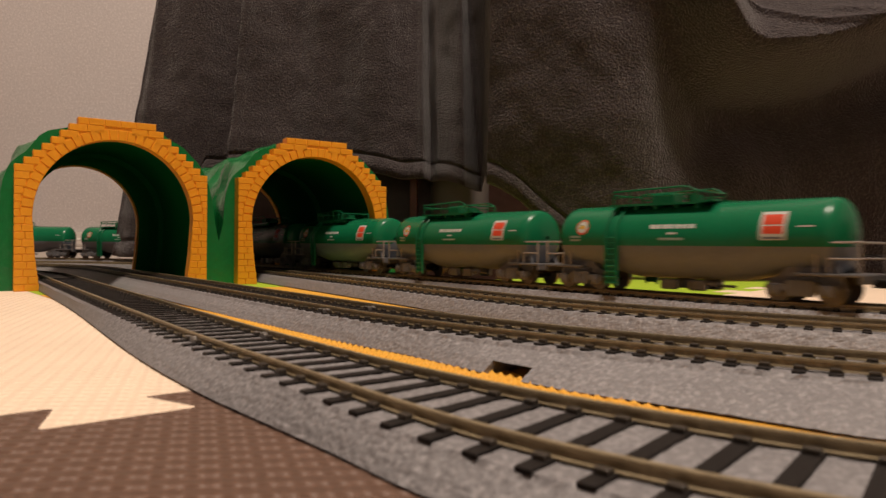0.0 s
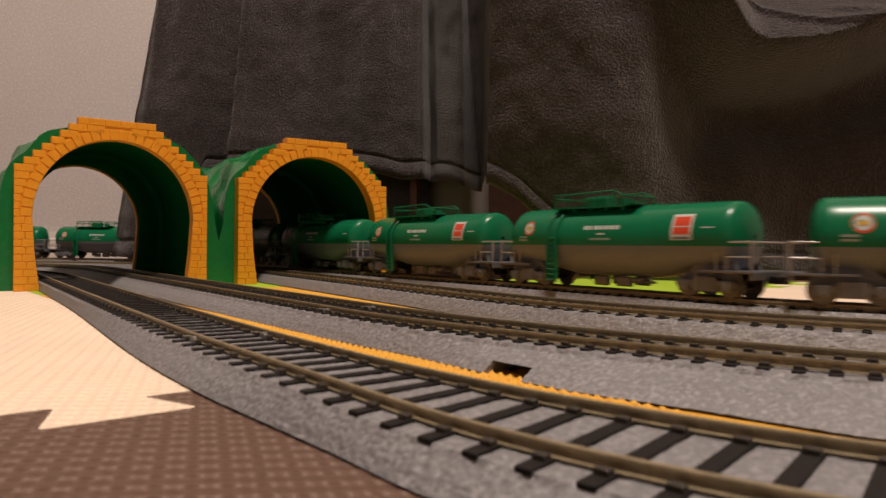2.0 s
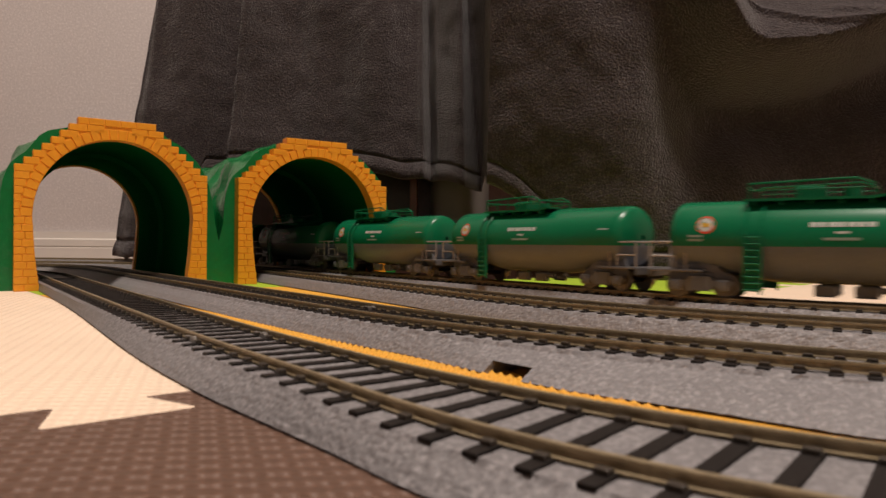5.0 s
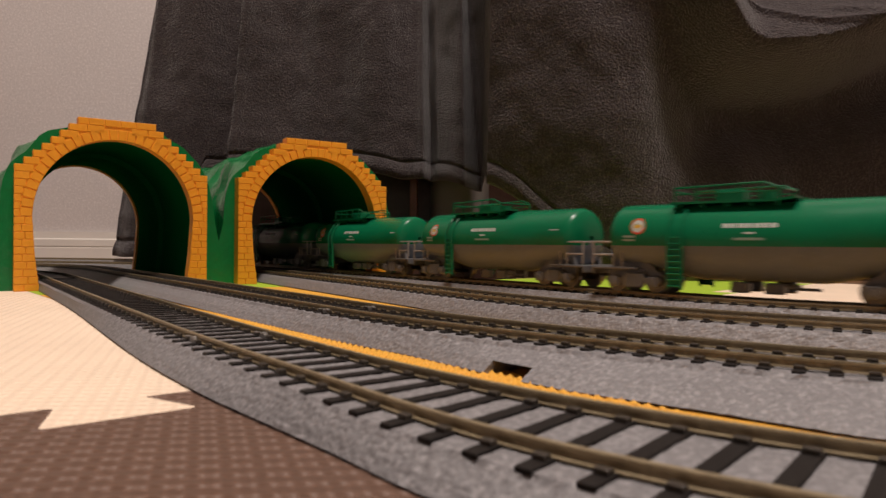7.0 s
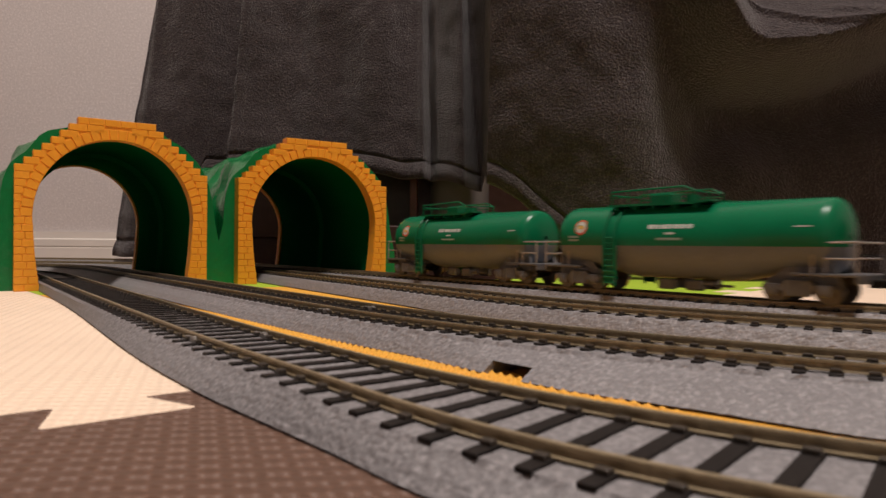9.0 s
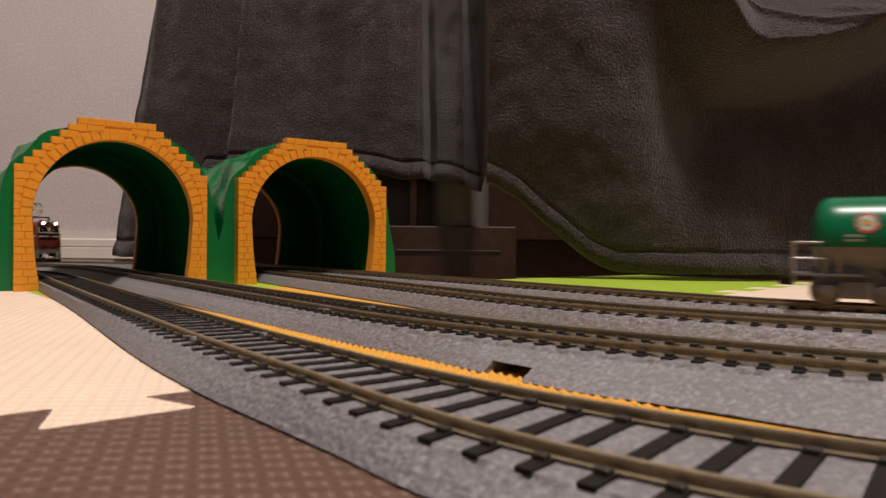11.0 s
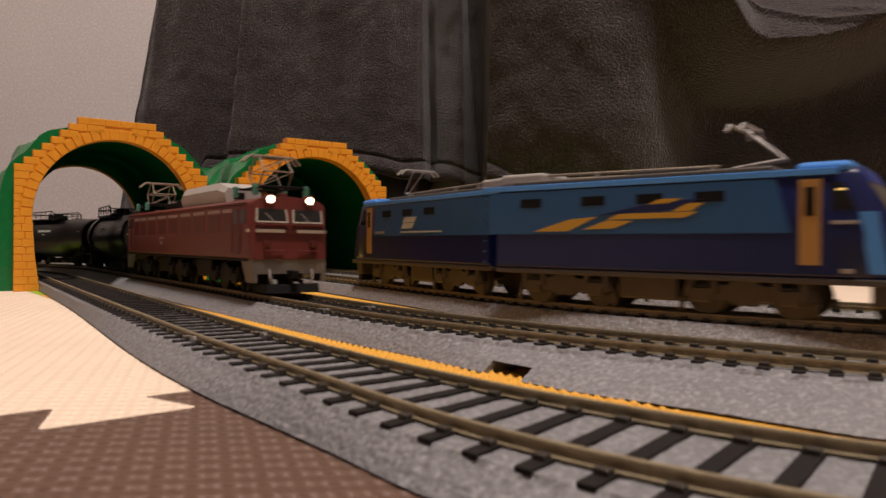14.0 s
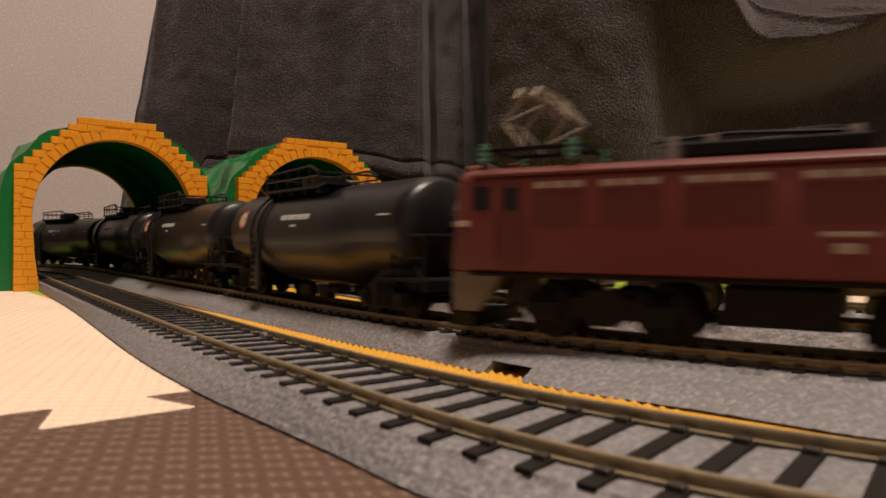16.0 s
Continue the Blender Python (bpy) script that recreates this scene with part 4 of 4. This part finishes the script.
def blue_section(front, label):
    """front: +1, cab at +x; -1, cab at -x."""
    root = empty("electric_locomotive", Matrix.Identity(4), label, "locomotive", "blue locomotive halves")
    L = 63.5
    f = front
    prof = [(15.4, 12.3), (16.3, 13.4), (16.3, 24.7), (16.0, 40.6), (15.2, 42.0), (12.5, 43.0), (0.0, 43.3)]
    bm = bmesh.new()
    xs = [(-f * L, 0, 1.0), (f * (L - 16), 0, 1.0), (f * (L - 8), -f * 3.0, 0.985), (f * (L - 2.0), -f * 8.5, 0.93), (f * L, -f * 10.0, 0.86)]
    shell(bm, xs if f > 0 else xs, prof)
    part("body", bm, "blue_dark", root, "dark navy blue body", smooth=True)

    def X(u):
        """u is counted from the nose."""
        return f * (L - u)

    for s in (-1, 1):
        y = s * 16.35
        a, b = sorted((X(23.0), X(130.0)))
        lean = 4.0 * f
        pts = [(X(25.5), 24.9), (X(130.5), 24.9), (X(130.5), 40.2), (X(29.5), 40.2)]
        bm = bmesh.new()
        loft(bm, [[(x, s * (16.32 if z < 30 else 16.05), z) for x, z in pts], [(x, s * (16.55 if z < 30 else 16.28), z) for x, z in pts]])
        part("side_panel", bm, "blue_mid", root, "mid blue upper side panel")
        for u in ((40, 61, 81) if f < 0 else (112, 87, 67, 48)):
            panel("side_window", root, X(u - 4.4), X(u + 4.4), 34.4, 37.6, s * 16.3, "under_black", 0.5)
        for u in ((94, 112),):
            for q in u:
                if f < 0:
                    panel("access_hatch", root, X(q - 6), X(q + 6), 25.6, 39.4, s * 16.36, "blue_mid", 0.35)
        # cab door, window, roof strip, sill
        panel("cab_door", root, X(18.0), X(23.4), 16.0, 39.6, s * 16.32, "door_yellow", 0.5, "ochre yellow cab door")
        panel("door_window", root, X(19.4), X(22.0), 29.5, 37.5, s * 16.5, "under_black", 0.4)
        bm = bmesh.new(); box(bm, (X(74), s * 15.9, 41.7), (120.0, 1.0, 1.9), 0.2); part("roof_strip", bm, "blue_light", root, "light blue roof edge")
        bm = bmesh.new()
        pts = [(X(9.5), 31.0), (X(15.5), 31.0), (X(15.5), 38.6), (X(12.8), 38.6)]
        loft(bm, [[(x, s * 15.5, z) for x, z in pts], [(x, s * 16.25, z) for x, z in pts]])
        part("cab_side_window", bm, "dark_glass", root)
        if f > 0:
            bm = bmesh.new(); box(bm, (X(13.2), s * 16.0, 36.6), (2.2, 0.6, 0.8), 0.25); part("cab_lamp", bm, "cab_glow", root, "warm glow in the cab window")
            panel("number_bar", root, X(9.0), X(15.5), 27.2, 28.2, s * 16.2, "rail_grey", 0.4)
        bm = bmesh.new()
        pts = [(X(2.2), 14.0), (X(6.5), 14.0), (X(9.0), 30.5), (X(4.8), 30.5)]
        loft(bm, [[(x, s * 14.4, z) for x, z in pts], [(x, s * 16.0, z) for x, z in pts]])
        part("corner_flash", bm, "blue_light" if f > 0 else "blue_dark", root)
        bm = bmesh.new(); box(bm, (0, s * 15.2, 11.6), (128.0, 2.0, 1.8), 0.3); part("sill", bm, "skirt_grey", root)
        panel("builder_bar", root, X(10), X(13), 14.0, 15.2, s * 16.3, "rail_grey", 0.4)
        for q in range(7):
            panel("step_rung", root, X(132.6), X(133.4), 14 + q * 4, 14.8 + q * 4, s * 16.4, "blue_mid", 0.6)
    # emblem shapes on the side that faces the room
    if f < 0:
        for u0, u1, z0, z1 in ((57.0, 70.0, 31.3, 33.8), (55.5, 68.0, 28.4, 31.0)):
            sheet("emblem", root, [(X(u0), z0), (X(u1 - 2), z0), (X(u1), z1), (X(u0 + 2), z1)], -16.5, "mark_white", 0.3, "white blocky emblem")
        sheet("emblem_line", root, [(X(55), 26.4), (X(92), 26.4), (X(92), 27.1), (X(55), 27.1)], -16.55, "mark_white")
        sheet("number_bar", root, [(X(28), 26.2), (X(38), 26.2), (X(38), 27.4), (X(28), 27.4)], -16.55, "rail_grey")
    else:
        for pts, mat in (([(-47, 25.8), (-33, 25.8), (-22, 30.6), (-32, 30.0)], "mark_yellow"), ([(-27, 26.4), (-16, 26.6), (-9, 29.0), (-18, 29.4)], "mark_yellow"),
                         ([(-18, 29.6), (8, 29.8), (12, 31.6), (-14, 31.4)], "mark_yellow"), ([(-22, 31.0), (2, 32.0), (14, 35.6), (-6, 34.0)], "blue_dark"),
                         ([(4, 31.8), (10, 31.8), (14, 34.2), (9, 34.2)], "mark_yellow"), ([(-4, 34.2), (3, 34.2), (7, 35.8), (0, 35.8)], "mark_yellow")):
            sheet("emblem", root, pts, -16.52, mat)
    # nose
    def nose_x(z):
        return f * (L - 10.0 * max(0.0, (z - 27.0) / 16.3))
    bm = bmesh.new()
    loft(bm, [[(nose_x(z) + f * d, y, z) for y, z in ((-12.6, 30.5), (12.6, 30.5), (12.0, 38.6), (-12.0, 38.6))] for d in (-0.5, 0.25)])
    # the f > 0 windscreen carries the painted beige reflection
    part("windscreen", bm, "smoked_glass" if f > 0 else "dark_glass", root, "sloping cab windscreen")
    bm = bmesh.new()
    loft(bm, [[(nose_x(z) + f * d, y, z) for y, z in ((-12.9, 38.9), (12.9, 38.9), (12.0, 42.6), (-12.0, 42.6))] for d in (-0.4, 0.2)])
    part("brow", bm, "blue_front", root)
    bm = bmesh.new()
    loft(bm, [[(nose_x(z) + f * d, y, z) for y, z in ((-13.2, 16.5), (13.2, 16.5), (13.0, 27.0), (12.8, 30.2), (-12.8, 30.2), (-13.0, 27.0))] for d in (-0.4, 0.2)])
    part("nose_front", bm, "blue_front", root, "bright blue nose panel")
    bm = bmesh.new(); box(bm, (f * (L - 17.5), 0, 42.9), (14, 31.2, 2.4), 0.9); box(bm, (f * (L - 18), 0, 44.2), (12, 25, 1.2), 0.5); part("cab_roof", bm, "blue_light", root, "light blue cab roof")
    for s in (-1, 1):
        bm = bmesh.new(); box(bm, (f * (L + 0.1), s * 10.0, 19.5), (1.0, 3.8, 3.8), 0.3); part("lamp_panel", bm, "skirt_grey", root)
        bm = bmesh.new(); rod(bm, (f * (L - 0.2), s * 10.0, 19.5), (f * (L + 0.6), s * 10.0, 19.5), 1.3, 14); part("headlamp", bm, "dark_glass", root)
        bm = bmesh.new(); wire(bm, [(f * (L + 0.6), s * 3, 16.6), (f * (L + 0.6), s * 12.4, 16.6)], 0.35); part("front_rail", bm, "rail_grey", root)
    bm = bmesh.new(); box(bm, (f * (L + 0.1), 0, 19.5), (1.0, 15.6, 3.8), 0.3); part("front_plate", bm, "mark_white" if f > 0 else "skirt_grey", root)
    bm = bmesh.new(); box(bm, (f * (L - 3.0), 0, 8.4), (7.0, 27, 7.4), 0.8); part("buffer_beam", bm, "skirt_grey", root)
    bm = bmesh.new(); loft(bm, [[(f * (L - 5), y, z) for y, z in ((-13, 4.6), (13, 4.6), (13, 1.3), (-13, 1.3))], [(f * (L + 3.0), y, z) for y, z in ((-11, 4.2), (11, 4.2), (11, 1.3), (-11, 1.3))]]); part("snow_plough", bm, "under_black", root)
    bm = bmesh.new(); box(bm, (f * (L + 2.5), 0, 8.2), (6, 3, 3), 0.4); part("coupler", bm, "under_black", root)
    bm = bmesh.new(); box(bm, (-f * (L + 1.0), 0, 25.0), (3.0, 20, 26), 0.8); part("gangway", bm, "under_black", root)
    # roof gear
    bm = bmesh.new(); box(bm, (X(78), 0, 43.9), (92, 21, 1.6), 0.4); part("roof_deck", bm, "loco_grey", root)
    bm = bmesh.new(); box(bm, (X(66), -6, 45.2), (24, 6, 1.4), 0.4); part("roof_box", bm, "skirt_grey", root)
    bm = bmesh.new(); box(bm, (X(121), 0, 45.6), (19, 19, 4.4), 1.0); part("roof_cover", bm, "roof_grey", root, "pale grey rounded roof cover")
    bm = bmesh.new(); wire(bm, [(X(48), -8, 45.8), (X(110), -8, 46.6)], 0.5); wire(bm, [(X(48), 7, 45.8), (X(110), 7, 46.6)], 0.5); part("roof_cable", bm, "panto_metal", root)
    for u in (50, 70, 90, 108):
        bm = bmesh.new(); rod(bm, (X(u), -8, 44.2), (X(u), -8, 46.2), 0.9, 10); part("roof_insulator", bm, "rail_grey", root)
    bm = bmesh.new(); wire(bm, [(X(47), 0, 45.5), (X(31), 0, 47.4)], 0.8)
    arm = part("pantograph", bm, "rail_grey", root, "single-arm raised pantograph")
    for q in (-1, 1):
        bm = bmesh.new(); wire(bm, [(X(31), q * 1.2, 47.4), (X(43), q * 3.0, 57.6)], 0.45); part("upper_arm", bm, "rail_grey", arm)
        bm = bmesh.new(); wire(bm, [(X(41), q * 4, 58.1), (X(45), q * 4, 58.1)], 0.4); part("strip_carrier", bm, "rail_grey", arm)
        bm = bmesh.new(); wire(bm, [(X(43 + 2 * q), -11, 55.8), (X(43 + 2 * q), -8.4, 58.2), (X(43 + 2 * q), 8.4, 58.2), (X(43 + 2 * q), 11, 55.8)], 0.55); part("contact_strip", bm, "rail_grey", arm)
    bm = bmesh.new(); box(bm, (X(41), 0, 44.8), (16, 14, 1.0), 0.2); part("pantograph_base", bm, "skirt_grey", root)
    for u in (38.5, 99.5):
        loco_bogie(root, X(u), 25.0, 6.3, "bogie_brown", "bogie_brown")
    bm = bmesh.new(); box(bm, (X(69), 0, 7.6), (20, 26, 8.0), 0.8); part("underfloor_box", bm, "bogie_brown", root)
    return root

# ---------------------------------------------------------------- tracks
TIE_PITCH = 7.8


def track(key, s0, s1, ties0, ties1, label, foot_of, pitch=TIE_PITCH, joints=(), notch=None, grains=(-150.0, 150.0, 1.4)):
    root = empty("model_track", Matrix.Identity(4), label, "model railway track", "parallel model tracks")
    f0, f1, fine = grains
    stops = [float(v) for v in np.arange(s0, s1 + 0.1, 8.0) if not f0 <= v <= f1] + [float(v) for v in np.arange(f0, f1, fine)]
    if notch:
        for e in notch:
            stops += [e - 0.02, e + 0.02]
    stops.sort()
    bm = bmesh.new()
    rings = []
    cuts = (1, int(7 / fine), int(8 / fine), 2, int(27 / fine), 2, 4)
    for s in stops:
        hole = notch and notch[0] < s < notch[1]
        foot_w = foot_of(s)
        mid_w = 13.9 + (foot_w - 13.9) * 0.62
        foot = [(-5.0, 0.0), (-5.0, 2.9), (-mid_w, 2.9)] if hole else [(-foot_w + 1.6, 0.0), (-foot_w, 0.6), (-mid_w, 2.9)]
        wob = 0.2 * math.sin(s * 0.7) + 0.15 * math.sin(s * 1.9)
        prof = foot + [(-14.4 + wob, 5.4), (-13.6, 6.3), (13.6, 6.3), (14.4, 5.4), (foot_w, 0.0)]
        rough = smooth(f0, f0 + 20.0, s) * (1.0 - smooth(f1 - 20.0, f1, s))
        ring = []
        for (oa, za), (ob_, zb), k in zip(prof, prof[1:], cuts):
            for i in range(k):
                o, z = oa + (ob_ - oa) * i / k, za + (zb - za) * i / k
                if rough > 0 and z > 0.5 and not hole:
                    g = noise.noise(Vector((s * 1.05, o * 1.05, z * 1.05 + 9.0))) + 0.7 * noise.noise(Vector((s * 0.45, o * 0.45, z * 0.45)))
                    g *= rough * 0.2
                    z += g * 0.8
                    o -= g * 0.7 if o < -13.0 else 0.0
                ring.append(beside(key, s, o, z))
        ring.append(beside(key, s, *prof[-1]))
        rings.append(ring)
    loft(bm, rings)
    part("ballast_bed", bm, "ballast", root, "grey speckled moulded ballast")
    for side in (-1, 1):
        bm = bmesh.new()
        c = side * 8.75
        prof = [(c - 0.45, 8.7), (c + 0.45, 8.7), (c + 0.5, 8.15), (c + 0.2, 7.9), (c + 0.2, 7.15), (c + 0.85, 6.95), (c + 0.85, 6.72), (c - 0.85, 6.72), (c - 0.85, 6.95), (c - 0.2, 7.15), (c - 0.2, 7.9), (c - 0.5, 8.15)]
        loft(bm, [[beside(key, s, o, z) for o, z in prof] for s in np.arange(s0, s1 + 0.1, 6.0)])
        part("rail", bm, "rail", root, "brownish nickel rail")
    for j in joints:
        for side in (-1, 1):
            bm = bmesh.new()
            x, y, z = beside(key, j, side * 8.75, 6.9)
            box(bm, (0, 0, 0), (7.5, 2.7, 1.3), 0.35)
            box(bm, (2.5, 0, 0.4), (1.6, 3.0, 1.2), 0.3)
            o = part("rail_joiner", bm, "joiner", root, "small grey rail joiner")
            o.matrix_basis = Matrix.Translation((x * MM, y * MM, z * MM)) @ Matrix.Rotation(along(key, j)[2], 4, "Z")
    tie = bmesh.new()
    box(tie, (0, 0, 6.38), (2.4, 27.4 if key == "A" else 25.2, 0.8), 0.18)
    tie_me = None
    fast_me = None
    s = ties0
    while s < ties1:
        x, y, th = along(key, s)
        if key == "A":
            th -= 0.15 * smooth(0.0, 50.0, s)
        if tie_me is None:
            first = part("sleeper", tie, "sleeper", root)
            tie_me = first.data
            fb = bmesh.new()
            for c in (-8.75, 8.75):
                for d in (-1.45, 1.45):
                    box(fb, (0, c + d, 7.05), (2.0, 1.3, 1.0), 0.25)
            f0 = part("fastener", fb, "fastener", first)
            fast_me = f0.data
            o = first
        else:
            o = new("sleeper", tie_me)
            o.parent = root
            f = new("fastener", fast_me)
            f.parent = o
        o.matrix_basis = Matrix.Translation((x * MM, y * MM, -0.73 * SINK.get(key, 0.0) * MM)) @ Matrix.Rotation(th, 4, "Z") @ Matrix.Rotation(math.atan(cant(key, s)), 4, "X")
        s += pitch
    return root


track("A", -700, 900, -414.5, 110, "grey-ballasted model track with brown rails, beside cream and brown mats", lambda s: 15.2 + 4.0 * smooth(-270.0, -60.0, s) - 1.3 * smooth(-50.0, 0.0, s) + 1.0 * smooth(0.0, 20.0, s), 7.5, joints=(-84.0,), grains=(-170.0, 66.0, 0.75))
track("B", -3600, 1500, -560, 190, "grey-ballasted model track with brown rails, beside a yellow mat strip", lambda s: 20.8 - 1.6 * smooth(-60.0, 0.0, s) + 8.6 * smooth(45.0, 105.0, s) + 3.0 * smooth(120.0, 150.0, s), pitch=5.8, joints=(-8.0,), notch=(77.0, 88.0), grains=(-100.0, 170.0, 0.85))
track("C", -1500, 2900, -420, 230, "grey-ballasted model track with brown rails, under the second arch", lambda s: 17.6, 6.8)
track("D", -1900, 2700, -520, 230, "grey-ballasted model track with brown rails, before a lime mat", lambda s: 17.6, 6.9)

# ---------------------------------------------------------------- trains
STEPS = [i * 0.2 for i in range(81)]
D_GAP = 152.5
D_TIMES, D_PLACES = (0.0, 2.0, 3.5, 7.0, 9.0, 16.0), (-8.0, 261.0, 459.0, 938.0, 1211.0, 2160.0)
B_TIMES, B_PLACES = (0.0, 14.5, 15.0, 15.5, 16.0), (-2420.75, -79.0, 3.0, 86.0, 166.0)
C_TIMES, C_PLACES = (0.0, 12.0, 12.5, 13.2, 14.0, 14.5, 15.0, 16.0), (1553.0, 122.0, 67.0, -15.5, -111.0, -164.0, -229.0, -357.0)

green_marked = tank_wagon(GREEN, "green and grey model tank wagon with red placard", True, "green tank wagons")
green_plain = tank_wagon(GREEN, "green and grey model tank wagon with round badge", False, "green tank wagons")
black_wagon = tank_wagon(BLACK, "glossy black model tank wagon behind red locomotive", False, "black tank wagons")

far_train = []
for k in range(-2, 10):
    src = green_marked if k <= 3 else green_plain
    w = src if k in (-2, 4) else copy_thing(src, Matrix.Identity(4))
    far_train.append((w, -D_GAP * k))

near_train = []
for k in range(5):
    near_train.append(copy_thing(green_plain, Matrix.Identity(4)))

black_train = [black_wagon] + [copy_thing(black_wagon, Matrix.Identity(4)) for k in range(6)]

red_loco = red_locomotive()
blue_lead = blue_section(-1, "blue electric model locomotive half with white emblem")
blue_rear = blue_section(1, "blue electric model locomotive half with yellow flash")


def motions():
    walk(red_loco, [(t, on_track("B", float(np.interp(t, B_TIMES, B_PLACES)), 68.0)) for t in STEPS])
    walk(blue_lead, [(t, on_track("C", 63.5 + float(np.interp(t, C_TIMES, C_PLACES)), 30.5)) for t in STEPS])
    walk(blue_rear, [(t, on_track("C", 63.5 + 131.5 + float(np.interp(t, C_TIMES, C_PLACES)), 30.5)) for t in STEPS])
    for w, s in far_train:
        walk(w, [(t, on_track("D", s + float(np.interp(t, D_TIMES, D_PLACES)), 52.0)) for t in STEPS])
    for k, w in enumerate(near_train):
        walk(w, [(t, on_track("C", 340.0 + D_GAP * k + float(np.interp(t, C_TIMES, C_PLACES)), 52.0, True)) for t in STEPS])
    for k, w in enumerate(black_train):
        walk(w, [(t, on_track("B", -186.0 - D_GAP * k + float(np.interp(t, B_TIMES, B_PLACES)), 52.0)) for t in STEPS])


motions()
